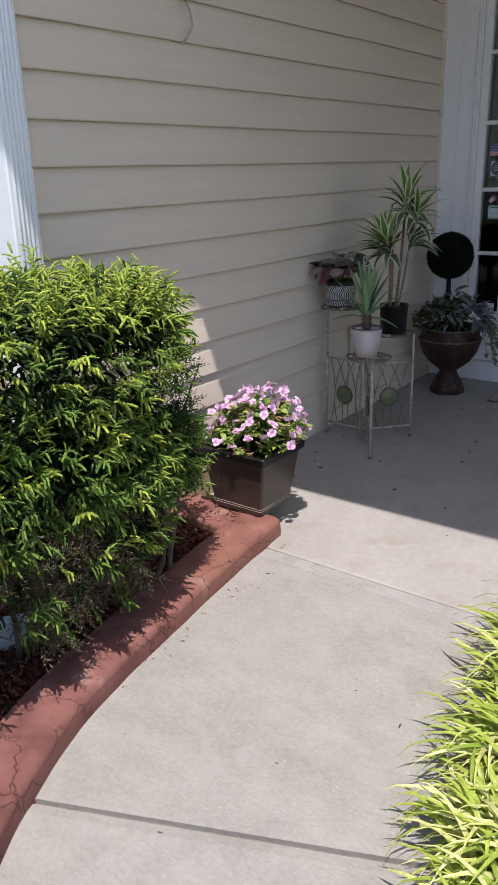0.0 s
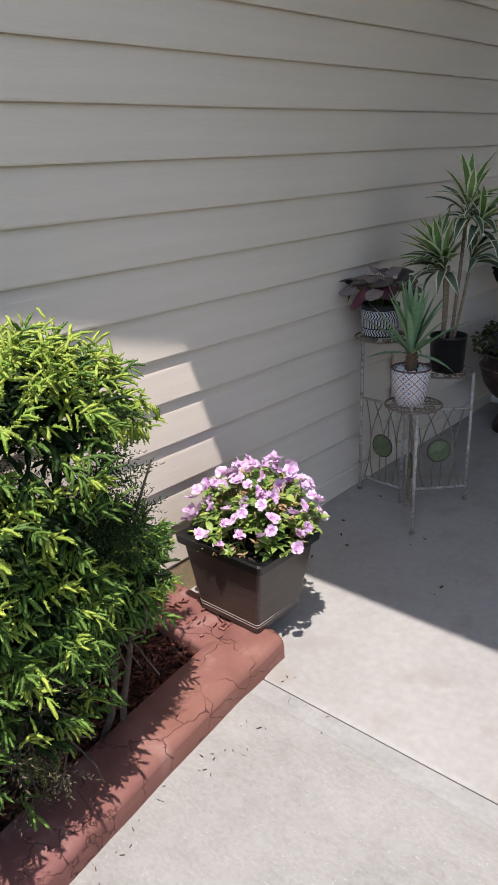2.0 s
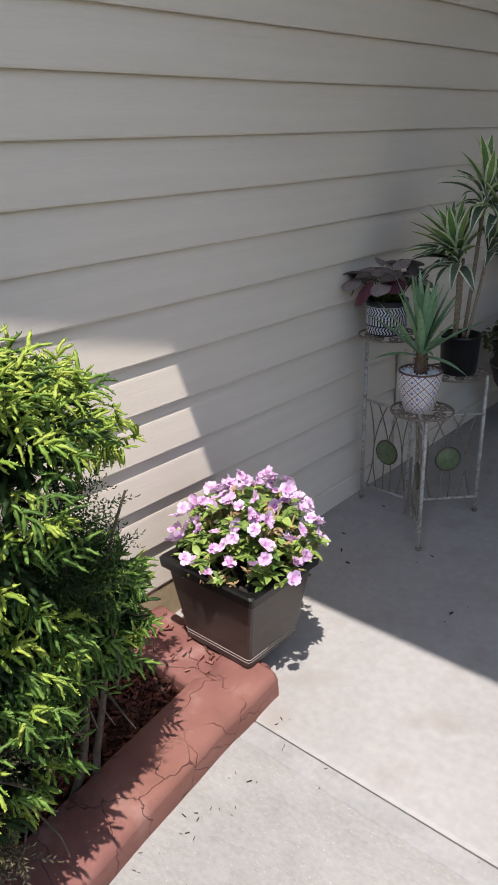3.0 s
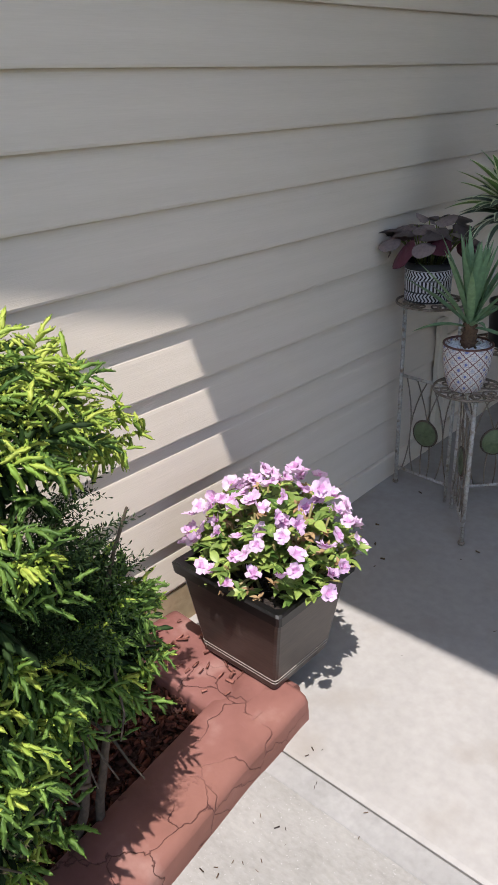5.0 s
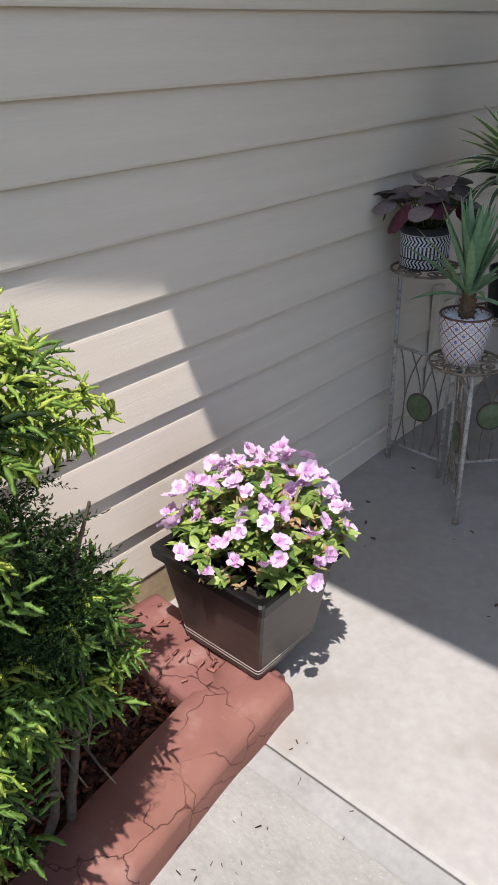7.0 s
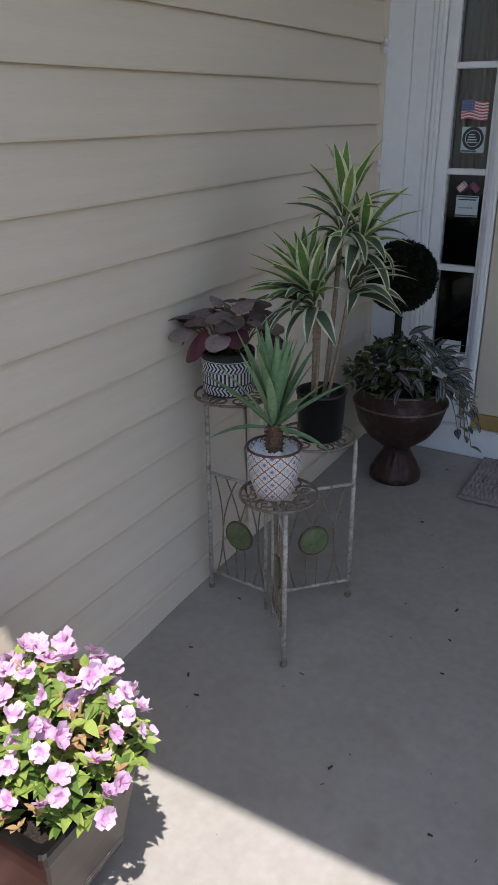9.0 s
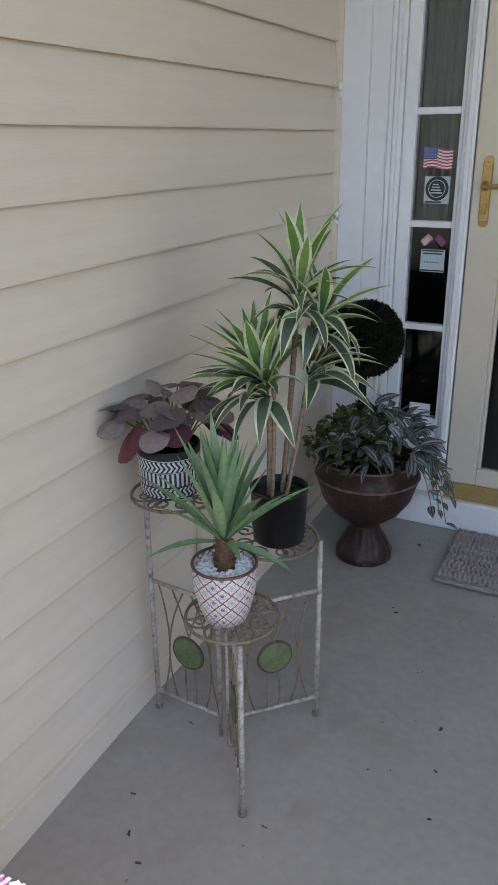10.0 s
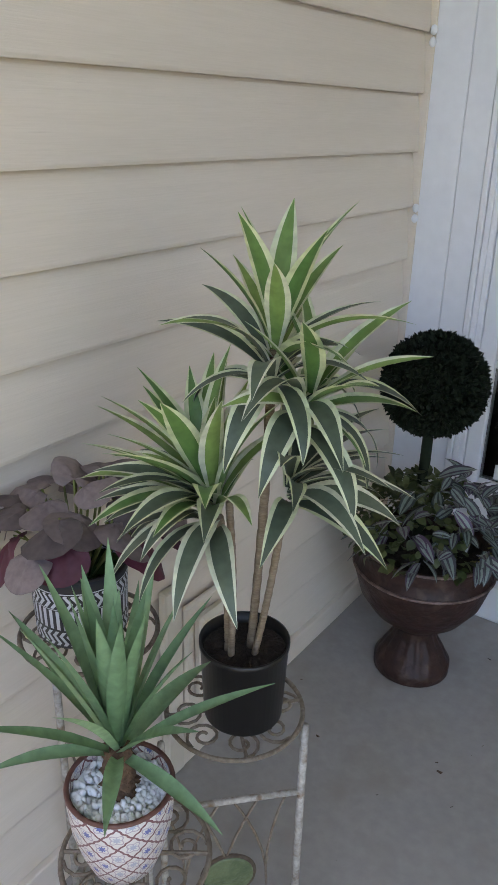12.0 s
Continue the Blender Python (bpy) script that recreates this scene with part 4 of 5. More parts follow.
under(part("twig_tangle", bm, TWIG, None, smooth=True), hedge)["kind"] = "stuff"

# drain pipe lying in the bed behind the hedge
drain = thing("drain_pipe", "pale blue-grey square downspout extension on the mulch", "pipe", (-2.05, 2.40, floor_z(2.4) + 0.02))
part("pipe", tube([(0.035, 0.075, 0.030), (-0.06, -0.06, 0.030), (-0.22, -0.30, 0.034)], 0.043, 4), BLUE_GREY, drain)
part("collar", tube([(-0.048, -0.043, 0.030), (-0.066, -0.069, 0.030)], 0.048, 4), BLUE_GREY, drain)

# ---------------------------------------------------------------- variegated grass border
border = thing("grass_border", "yellow-green variegated lilyturf grass along the walkway", "grass", kind="stuff")
rs = np.random.RandomState(21)


def grass_blade():
    v, f = [], []
    n = 7
    ang, x, z = 1.25, 0.0, 0.0
    for i in range(n + 1):
        t = i / n
        w = 0.0064 * (0.8 + 0.4 * math.sin(math.pi * min(1, t * 1.2))) * (1 - t ** 3) + 0.0003
        v += [[x, -w, z + 0.0015], [x, 0, z], [x, w, z + 0.0015]]
        ang -= (0.10 + 0.42 * t)
        x += 0.30 / n * math.cos(ang)
        z += 0.30 / n * math.sin(ang)
    for i in range(n):
        f += [[3 * i, 3 * i + 3, 3 * i + 4, 3 * i + 1], [3 * i + 1, 3 * i + 4, 3 * i + 5, 3 * i + 2]]
    return np.array(v), np.array(f)


gv, gf = grass_blade()


def border_left(y):
    return np.interp(y, [1.2, 2.0, 2.40, 2.54, 2.9, 3.15], [-0.40, -0.68, -0.82, -0.86, -0.97, -0.99])


lots = [[], []]
for c in range(430):
    y = rs.uniform(1.55, 3.12)
    x = border_left(y) + 0.03 + rs.uniform(0, 1) ** 1.3 * 0.75
    for b in range(32):
        yaw = rs.uniform(0, 2 * math.pi)
        m = np.array(at_dir((x + rs.normal(0, 0.02), y + rs.normal(0, 0.02), floor_z(y) - 0.01), yaw, rs.normal(0, 0.25), rs.uniform(-0.25, 0.28), rs.uniform(0.45, 0.88)))
        lots[int(rs.uniform() < 0.38)].append(m)
for lot, mat in zip(lots, (GRASS_A, GRASS_B)):
    ob = linked("blades", scatter("blades", gv, gf, np.array(lot)), mat, border)
bm = bmesh.new()
bmesh.ops.create_grid(bm, x_segments=30, y_segments=30, size=1)
for v in bm.verts:
    y = 2.2 + v.co.y * 0.95
    x = border_left(y) + 0.02 + (v.co.x + 1) * 0.5
    v.co = (x, y, floor_z(y) + 0.006 + 0.006 * noise.noise((x * 20, y * 20, 1)))
tagged(part("border_soil", bm, MULCH), "dark mulch under the grass border", "mulch", kind="structure")

# ---------------------------------------------------------------- planter with impatiens
PX, PY, PZ = -1.956, 3.340, 0.024
planter = thing("flower_planter", "dark bronze square planter of pink impatiens on the curb", "planter", (PX, PY, PZ))


def square_ring(bm, w, d, z, r=0.008):
    pts = []
    for sx, sy in ((1, 1), (-1, 1), (-1, -1), (1, -1)):
        for k in range(3):
            a = math.atan2(sy, sx) - math.pi / 4 + k * math.pi / 4
            pts.append(bm.verts.new((sx * (w - r) + r * math.cos(a), sy * (d - r) + r * math.sin(a), z)))
    return pts


def square_shell(levels):
    bm = bmesh.new()
    rings = [square_ring(bm, w, d, z) for w, d, z in levels]
    for a, b in zip(rings, rings[1:]):
        for k in range(12):
            bm.faces.new((a[k], a[(k + 1) % 12], b[(k + 1) % 12], b[k]))
    bm.faces.new(rings[0][::-1])
    bm.faces.new(rings[-1])
    return bm


BW, BD, TW, TD, PH = 0.092, 0.081, 0.124, 0.104, 0.188
part("pot", square_shell([(BW, BD, 0), (BW + 0.002, BD + 0.002, 0.004), (TW, TD, PH), (TW - 0.006, TD - 0.006, PH), (TW - 0.02, TD - 0.02, PH - 0.03)]), BRONZE_POT, planter)
part("rim", square_shell([(TW, TD, PH), (TW + 0.012, TD + 0.012, PH + 0.002), (TW + 0.014, TD + 0.014, PH + 0.022), (TW + 0.010, TD + 0.010, PH + 0.026), (TW - 0.004, TD - 0.004, PH + 0.024), (TW - 0.008, TD - 0.008, PH + 0.004)]), BLACK_POT, planter, "glossy black rolled rim")
for z in (0.016, 0.024):
    f = z / PH
    part("moulding_line", square_shell([(BW + (TW - BW) * f + 0.0016, BD + (TD - BD) * f + 0.0016, z), (BW + (TW - BW) * f + 0.0026, BD + (TD - BD) * f + 0.0026, z + 0.0012), (BW + (TW - BW) * f + 0.0018, BD + (TD - BD) * f + 0.0018, z + 0.0024)]), POT_LINE, planter, "pale worn moulding line")
bm = bmesh.new()
bmesh.ops.create_grid(bm, x_segments=12, y_segments=12, size=1)
for v in bm.verts:
    v.co = (v.co.x * (TW - 0.006), v.co.y * (TD - 0.006), PH + 0.006 + 0.006 * random.uniform(-1, 1))
part("soil", bm, SOIL, planter)
rr = random.Random(17)


def in_plant(r2, top=True):
    """A place on the mound of the plant, with its outward direction."""
    a, u = r2.uniform(0, 2 * math.pi), math.sqrt(r2.uniform(0, 1))
    x, y = 0.012 + 0.180 * u * math.cos(a), 0.012 + 0.130 * u * math.sin(a)
    z = PH + 0.048 + 0.118 * (1 - u ** 2.6) + r2.uniform(-0.028, 0.022) + 0.12 * x + 0.10 * y
    return Vector((x, y, z)), Vector((x * 3.5, y * 3.5, 0.75)).normalized()


for i in range(46):
    p, d = in_plant(rr)
    b = Vector((p.x * 0.55, p.y * 0.55, PH + 0.0))
    mid = b.lerp(p, 0.5) + Vector((rr.uniform(-0.015, 0.015), rr.uniform(-0.015, 0.015), 0.015))
    part("stem", tube([b, mid, p], [0.0038, 0.003, 0.0022], 5), STEM, planter, smooth=True)


def leaf_template(n=4, length=1.0, width=0.42, cup=0.12, droop=0.18):
    v, f = [], []
    for i in range(n + 1):
        t = i / n
        w = width / 2 * math.sin(math.pi * min(1, 0.06 + 0.94 * t ** 0.8)) + 0.004
        z = -droop * t * t
        v += [[length * t, -w, z + cup * w], [length * t, 0, z], [length * t, w, z + cup * w]]
    for i in range(n):
        f += [[3 * i, 3 * i + 3, 3 * i + 4, 3 * i + 1], [3 * i + 1, 3 * i + 4, 3 * i + 5, 3 * i + 2]]
    return np.array(v), np.array(f)


lv, lf = leaf_template(4, 1.0, 0.5, 0.25, 0.3)
P, D, S = [], [], []
for i in range(250):
    p, d = in_plant(rr)
    p -= d * rr.uniform(0.0, 0.045)
    for k in range(6):
        a = rr.uniform(0, 6.28)
        P.append(p)
        D.append(d * 0.5 + Vector((math.cos(a), math.sin(a), rr.uniform(-0.35, 0.4))))
        S.append(rr.uniform(0.018, 0.035))
ob = linked("leaves", scatter("leaves", lv, lf, frames_along(P, D, np.array([rr.uniform(-0.5, 0.5) for _ in P]), S)), IMP_LEAF, planter, smooth=True)
ob["kind"] = "stuff"
P, D, S = [], [], []
for i in range(90):
    p, d = in_plant(rr)
    for k in range(7):
        P.append(p - d * 0.012)
        D.append(Vector((rr.gauss(0, 1), rr.gauss(0, 1), rr.gauss(0.1, 0.8))))
        S.append(rr.uniform(0.008, 0.018))
ob = linked("dry_matter", scatter("dry_matter", lv, lf, frames_along(P, D, None, S)), DRY_BLOOM, planter)
ob["kind"] = "stuff"


def impatiens(seed):
    """A ruffled bloom of seven petals about z."""
    r2 = random.Random(seed)
    bm = bmesh.new()
    for k in range(7):
        inner = k >= 5
        a = k * 2 * math.pi / 5 + r2.uniform(-0.25, 0.25)
        ln, w = (0.023, 0.024) if not inner else (0.013, 0.015)
        lift = 0.25 + r2.uniform(-0.15, 0.25) if not inner else 0.9
        rows = []
        for i in range(4):
            t = i / 3
            ww = w / 2 * (0.25, 0.8, 1.0, 0.72)[i]
            z = ln * t * lift - 0.004 * t * t + 0.002 * math.sin(k * 3 + t * 5)
            rows.append([bm.verts.new((ln * t * math.cos(a) - c * ww * math.sin(a), ln * t * math.sin(a) + c * ww * math.cos(a), z + 0.0035 * abs(c) * t + r2.uniform(-0.0015, 0.0015))) for c in (-1, -0.4, 0.4, 1)])
        for i in range(3):
            for c in range(3):
                f = bm.faces.new((rows[i][c], rows[i + 1][c], rows[i + 1][c + 1], rows[i][c + 1]))
                f.smooth = True
                f.material_index = 1 if i == 0 or (inner and i == 1) else 0
    return bm


blooms = [mesh_of("flower", impatiens(s), PETAL, PETAL_DEEP) for s in range(5)]
placed = []
tries = 0
while len(placed) < 82 and tries < 4000:
    tries += 1
    p, d = in_plant(rr)
    p = p + d * 0.022
    if any((p - q).length < 0.026 for q in placed):
        continue
    placed.append(p)
    face = (d + Vector((rr.uniform(-0.8, 1.0), rr.uniform(-1.0, 0.6), rr.uniform(-0.5, 0.3)))).normalized()
    ob = linked("flower", rr.choice(blooms), None, planter)
    ob.matrix_basis = Matrix.Translation(p) @ face.to_track_quat("Z", "Y").to_matrix().to_4x4() @ Matrix.Rotation(rr.uniform(0, 6), 4, "Z") @ Matrix.Diagonal((rr.uniform(0.48, 0.88), rr.uniform(0.48, 0.88), rr.uniform(0.5, 1.5), 1))

# ---------------------------------------------------------------- three-tier iron plant stand
HUB = Vector((-1.97, 4.13, 0.0))
LEGS = {"front": (Vector((-1.853, 3.972, 0)), 0.384, 0.330), "left": (Vector((-2.154, 4.144, 0)), 0.548, 0.335), "right": (Vector((-1.831, 4.278, 0)), 0.440, 0.325)}
RINGS = {"front": (-1.908, 4.045, 0.084), "left": (-2.085, 4.152, 0.087), "right": (-1.922, 4.248, 0.090)}
stand = thing("plant_stand", "weathered white iron three-tier plant stand with scrolled shelves", "plant stand", HUB)


def rod(a, b, r, name="rod", mat=None, parent=None, seg=8):
    return part(name, tube([a, b], r, seg), mat or RUST_WHITE, parent or stand, smooth=True)


def spiral(c, r, u, w, turns=1.4, flip=1, n=18):
    """A scroll in the plane of u and w about c."""
    return [c + (r * (1 - 0.8 * i / n)) * (math.cos(flip * 2 * math.pi * turns * i / n) * u + math.sin(flip * 2 * math.pi * turns * i / n) * w) for i in range(n + 1)]


for key, (foot, top, bar) in LEGS.items():
    d = foot - HUB
    d.z = 0
    u = d.normalized()
    w = Vector((-u.y, u.x, 0))
    foot_l = d
    z0 = floor_z(foot.y)
    leg = rod(foot_l + Vector((0, 0, z0 + 0.004)), foot_l + Vector((0, 0, top)), 0.0056, "leg")
    bm = bmesh.new()
    bmesh.ops.create_icosphere(bm, subdivisions=2, radius=0.0092, matrix=Matrix.Translation(foot_l + Vector((0, 0, z0 + 0.007))) @ Matrix.Diagonal((1, 1, 0.75, 1)))
    part("foot", bm, RUST, leg, smooth=True)
    inner = u * 0.018
    rod(inner + Vector((0, 0, floor_z(HUB.y) + 0.002)), inner + Vector((0, 0, max(top, bar + 0.01))), 0.0048, "inner_post")
    rod(inner + Vector((0, 0, bar)), foot_l + Vector((0, 0, bar)), 0.0045, "top_bar")
    rod(inner + Vector((0, 0, 0.055)), foot_l + Vector((0, 0, 0.055)), 0.0045, "bottom_bar")
    L = d.length
    lo, hi = 0.055, bar
    # bowed wires of the panel
    for s0, s1, s2 in ((0.10, 0.34, 0.10), (0.30, 0.06, 0.46), (0.44, 0.36, 0.72), (0.56, 0.64, 0.28), (0.70, 0.94, 0.54), (0.90, 0.66, 0.90)):
        pts = [u * (L * ((1 - t) ** 2 * s0 + 2 * t * (1 - t) * s1 + t * t * s2)) + Vector((0, 0, lo + (hi - lo) * t)) for t in [i / 8 for i in range(9)]]
        part("wire", tube(pts, 0.0019, 5), RUST, stand, smooth=True)
    # green disc in the panel
    c = u * (L * 0.52) + Vector((0, 0, 0.185))
    bm = lathe([(0.0005, -0.004), (0.030, -0.004), (0.036, 0.000), (0.034, 0.004), (0.030, 0.0035), (0.024, 0.006), (0.016, 0.0045), (0.010, 0.0075), (0.0005, 0.008)], 28, lambda t, z: 1 + 0.015 * math.sin(t * 9))
    dm = Matrix.Translation(c) @ (-w if key == "left" else w if key == "right" else w).to_track_quat("Z", "Y").to_matrix().to_4x4()
    if dm.col[2].dot(Vector((0.4, -0.9, 0, 0))) < 0:
        dm = dm @ Matrix.Rotation(math.pi, 4, "X")
    ds = part("disc", bm, GREEN_GLASS, stand, "green cast disc with a raised pattern")
    ds.matrix_basis = dm
    ring = part("disc_ring", tube([Vector((0.037 * math.cos(a), 0.037 * math.sin(a), 0)) for a in [2 * math.pi * i / 26 for i in range(26)]], 0.0030, 5, True), TWIG, ds, smooth=True)
    # round scrolled shelf
    rx, ry, R = RINGS[key]
    cc = Vector((rx - HUB.x, ry - HUB.y, top))
    for rad, zz, rr_ in ((R, 0.0, 0.0032),):
        part("shelf_ring", tube([cc + Vector((rad * math.cos(a), rad * math.sin(a), zz)) for a in [2 * math.pi * i / 40 for i in range(40)]], rr_, 6, True), RUST, stand, smooth=True)
    for k in range(8):
        a = 2 * math.pi * k / 8
        e1, e2 = Vector((math.cos(a), math.sin(a), 0)), Vector((-math.sin(a), math.cos(a), 0))
        part("scroll", tube(spiral(cc + e1 * (R - 0.027), 0.024, e1, e2, 1.5, 1 if k % 2 else -1), 0.0022, 5), RUST, stand, smooth=True)
    part("shelf_cross", tube([cc - u * R, cc + u * R], 0.0026, 6), RUST, stand)
    part("shelf_cross", tube([cc - w * R, cc + w * R], 0.0026, 6), RUST, stand)
    LEGS[key] = (foot, top, bar, HUB + cc)

# ---------------------------------------------------------------- purple-leaved plant in the striped pot
c = LEGS["left"][3]
purple = thing("potted_purple_plant", "purple round-leaved plant in a black and white striped pot", "potted plant", (c.x - 0.014, c.y + 0.002, c.z + 0.0035))
part("pot", lathe([(0.054, 0.0), (0.058, 0.003), (0.0605, 0.09), (0.0605, 0.098), (0.056, 0.098), (0.054, 0.075)], 48), STRIPE_POT, purple)
part("pot_lip", tube([(0.0583 * math.cos(a), 0.0583 * math.sin(a), 0.098) for a in [2 * math.pi * i / 40 for i in range(40)]], 0.0026, 6, True), BLACK_POT, purple, smooth=True)
part("moss", disc(0.055, 0.080, 32, 0.008), MOSS, purple, "green moss")


def round_leaf(seed, r=0.041):
    """A rounded, cupped leaf with raised dark veins, stalk at the origin, spreading along x."""
    r2 = random.Random(seed)
    bm = bmesh.new()
    segs, rings = 18, 4
    c0 = bm.verts.new((0.006, 0, 0))
    prev = None
    for i in range(1, rings + 1):
        t = i / rings
        cur = []
        for k in range(segs):
            a = 2 * math.pi * k / segs
            rad = r * t * (1 + 0.12 * math.cos(a) + 0.05 * math.sin(3 * a + seed) - (0.38 * t if abs(a - math.pi) < 0.2 else 0))
            vein = 0.0016 if k % 3 == 0 else -0.0008
            z = -0.24 * rad * t + vein + 0.005 * t * math.sin(2 * a + seed)
            cur.append(bm.verts.new((0.010 + rad * math.cos(a) + 0.4 * r * t, rad * math.sin(a), z)))
        for k in range(segs):
            j = (k + 1) % segs
            f = bm.faces.new((prev[k], cur[k], cur[j], prev[j])) if prev else bm.faces.new((c0, cur[k], cur[j]))
            f.smooth = True
        prev = cur
    return bm


pl = [mesh_of("leaf", round_leaf(s), PURPLE) for s in range(4)] + [mesh_of("leaf", round_leaf(9), PURPLE_RED)]
rr = random.Random(30)
for i in range(26):
    a = i * 2.399 + rr.uniform(-0.2, 0.2)
    u = math.sqrt((i + 0.5) / 26)
    p = Vector((0.102 * u * math.cos(a), 0.102 * u * math.sin(a), 0.208 - 0.058 * u * u + rr.uniform(-0.016, 0.014)))
    part("stalk", tube([Vector((p.x * 0.25, p.y * 0.25, 0.078)), Vector((p.x * 0.7, p.y * 0.7, 0.14)), p], 0.0016, 4), PETIOLE, purple, smooth=True)
    ob = linked("leaf", pl[4] if (u > 0.72 and i % 3 == 0) else rr.choice(pl[:4]), None, purple)
    ob.matrix_basis = at_dir(p, a + rr.uniform(-0.5, 0.5), rr.uniform(-0.45, 0.45), -0.1 - 0.55 * u + rr.uniform(-0.35, 0.40), rr.uniform(0.66, 1.05))

# ---------------------------------------------------------------- agave-like plant in the lattice pot
c = LEGS["front"][3]
agave = thing("potted_agave", "sword-leaved agave with white pebbles in a lattice-print pot", "potted plant", (c.x - 0.006, c.y - 0.012, c.z + 0.0035))
part("pot", lathe([(0.034, 0.0), (0.038, 0.002), (0.047, 0.028), (0.055, 0.062), (0.0585, 0.100), (0.0585, 0.112), (0.0545, 0.112), (0.052, 0.092)], 56), TILE_POT, agave)
part("pot_lip", tube([(0.0565 * math.cos(a), 0.0565 * math.sin(a), 0.112) for a in [2 * math.pi * i / 44 for i in range(44)]], 0.003, 6, True), TERRA, agave, "brown glazed lip", smooth=True)
part("pebble_bed", disc(0.0525, 0.097, 32, 0.002), PEBBLE, agave)
bm = bmesh.new()
bmesh.ops.create_icosphere(bm, subdivisions=1, radius=1.0)
peb = mesh_of("pebble", bm, PEBBLE)
rr = random.Random(6)
for i in range(298):
    a, u = rr.uniform(0, 6.28), math.sqrt(rr.uniform(0.06, 1))
    ob = linked("pebble", peb, None, agave, smooth=(i == 0))
    s = rr.uniform(0.0032, 0.0052)
    ob.matrix_basis = Matrix.Translation((0.049 * u * math.cos(a), 0.049 * u * math.sin(a), 0.099 + rr.uniform(0, 0.006))) @ Euler((rr.uniform(0, 6), rr.uniform(0, 6), 0)).to_matrix().to_4x4() @ Matrix.Diagonal((s * 1.25, s, s * 0.85, 1))
part("trunk", lathe([(0.016, 0.095), (0.020, 0.104), (0.014, 0.108), (0.020, 0.117), (0.014, 0.121), (0.019, 0.130), (0.014, 0.135), (0.018, 0.144), (0.013, 0.149), (0.015, 0.158), (0.004, 0.168)], 18, lambda t, z: 1 + 0.20 * math.sin(t * 7 + round(z * 120) * 1.6)), AGAVE_STEM, agave, "scaly brown stem")
ag = [mesh_of("leaf", blade(ln, w, dr, 0.0, 9, 0.55, 0.45, None, tw, 0.62), AGAVE) for ln, w, dr, tw in ((0.205, 0.021, 0.10, 0.0), (0.19, 0.023, 0.04, 0.0), (0.20, 0.019, 0.25, 0.15), (0.15, 0.021, 0.60, -0.1))]
for i in range(32):
    a = i * 2.399 + 1.1
    u = i / 31
    pitch = 1.53 - 0.48 * u - 0.95 * u ** 5 + rr.uniform(-0.08, 0.08)
    ob = linked("leaf", ag[1 if u < 0.3 else 0 if u < 0.55 else 2 if u < 0.9 else 3], None, agave)
    ob.matrix_basis = at_dir((0.006 * math.cos(a), 0.006 * math.sin(a), 0.176 - 0.026 * u), a, rr.uniform(-0.25, 0.25), pitch, rr.uniform(0.86, 1.06))

# ---------------------------------------------------------------- variegated dracaena in a black pot
c = LEGS["right"][3]
drac = thing("potted_dracaena", "cream-edged variegated dracaena with three canes in a black pot", "potted plant", (c.x + 0.012, c.y + 0.002, c.z + 0.0035))
part("pot", lathe([(0.049, 0.0), (0.051, 0.002), (0.0560, 0.106), (0.0575, 0.1065), (0.0575, 0.113), (0.0545, 0.113), (0.053, 0.095)], 48), BLACK_POT, drac)
part("soil", disc(0.0535, 0.097, 32, 0.004), SOIL, drac)
shapes = [(0.138, 0.027, 0.5, 0.25), (0.138, 0.027, 1.0, -0.45), (0.130, 0.028, 1.5, 0.6), (0.122, 0.029, 2.0, -0.5)]
drac_bright = [mesh_of("leaf", blade(ln, w, dr, 0.0, 12, 0.40, 0.50, 0.42, tw, 0.40), DRAC_GREEN, DRAC_EDGE) for ln, w, dr, tw in shapes]
drac_dark = [mesh_of("leaf", blade(ln, w, dr, 0.0, 12, 0.40, 0.50, 0.36, tw, 0.40), DRAC_DARK, DRAC_EDGE) for ln, w, dr, tw in shapes]
rr = random.Random(12)
CANES = [((-0.016, -0.012), (0.006, -0.062), 0.315, 0.0050), ((-0.006, -0.020), (0.012, -0.052), 0.330, 0.0040), ((0.002, 0.010), (0.046, -0.028), 0.500, 0.0050), ((0.014, 0.002), (0.064, -0.022), 0.335, 0.0042)]
for (bx, by), (tx, ty), h, r in CANES:
    pts = [(bx + (tx - bx) * t, by + (ty - by) * t + 0.006 * math.sin(t * 3), 0.092 + (h - 0.092) * t) for t in [i / 26 for i in range(27)]]
    part("cane", tube(pts, [r * (1.0 + 0.14 * (i % 2)) for i in range(27)], 9), BARK, drac, smooth=True)


def rosette(p, n, lean, spread0, spread1, pool, kinds, s0=1.0, fan=(0.0, 2 * math.pi)):
    """Leaves in a spiral from the heart (steep) to the skirt (flat); fan: middle and width of the yaw they take."""
    for i in range(n):
        u = i / (n - 1)
        a = fan[0] + ((i * 0.6180) % 1.0 - 0.5) * fan[1] + rr.uniform(-0.15, 0.15)
        pitch = spread0 + (spread1 - spread0) * u + rr.uniform(-0.10, 0.10)
        k = kinds[min(int(u * len(kinds)), len(kinds) - 1)]
        ob = linked("leaf", pool[k], None, drac)
        ob.matrix_basis = Matrix.Translation(Vector(p)) @ Euler(lean).to_matrix().to_4x4() @ at_dir((0.005 * math.cos(a), 0.005 * math.sin(a), 0.035 * (1 - u)), a, rr.uniform(-0.3, 0.3), pitch, s0 * rr.uniform(0.82, 1.08))


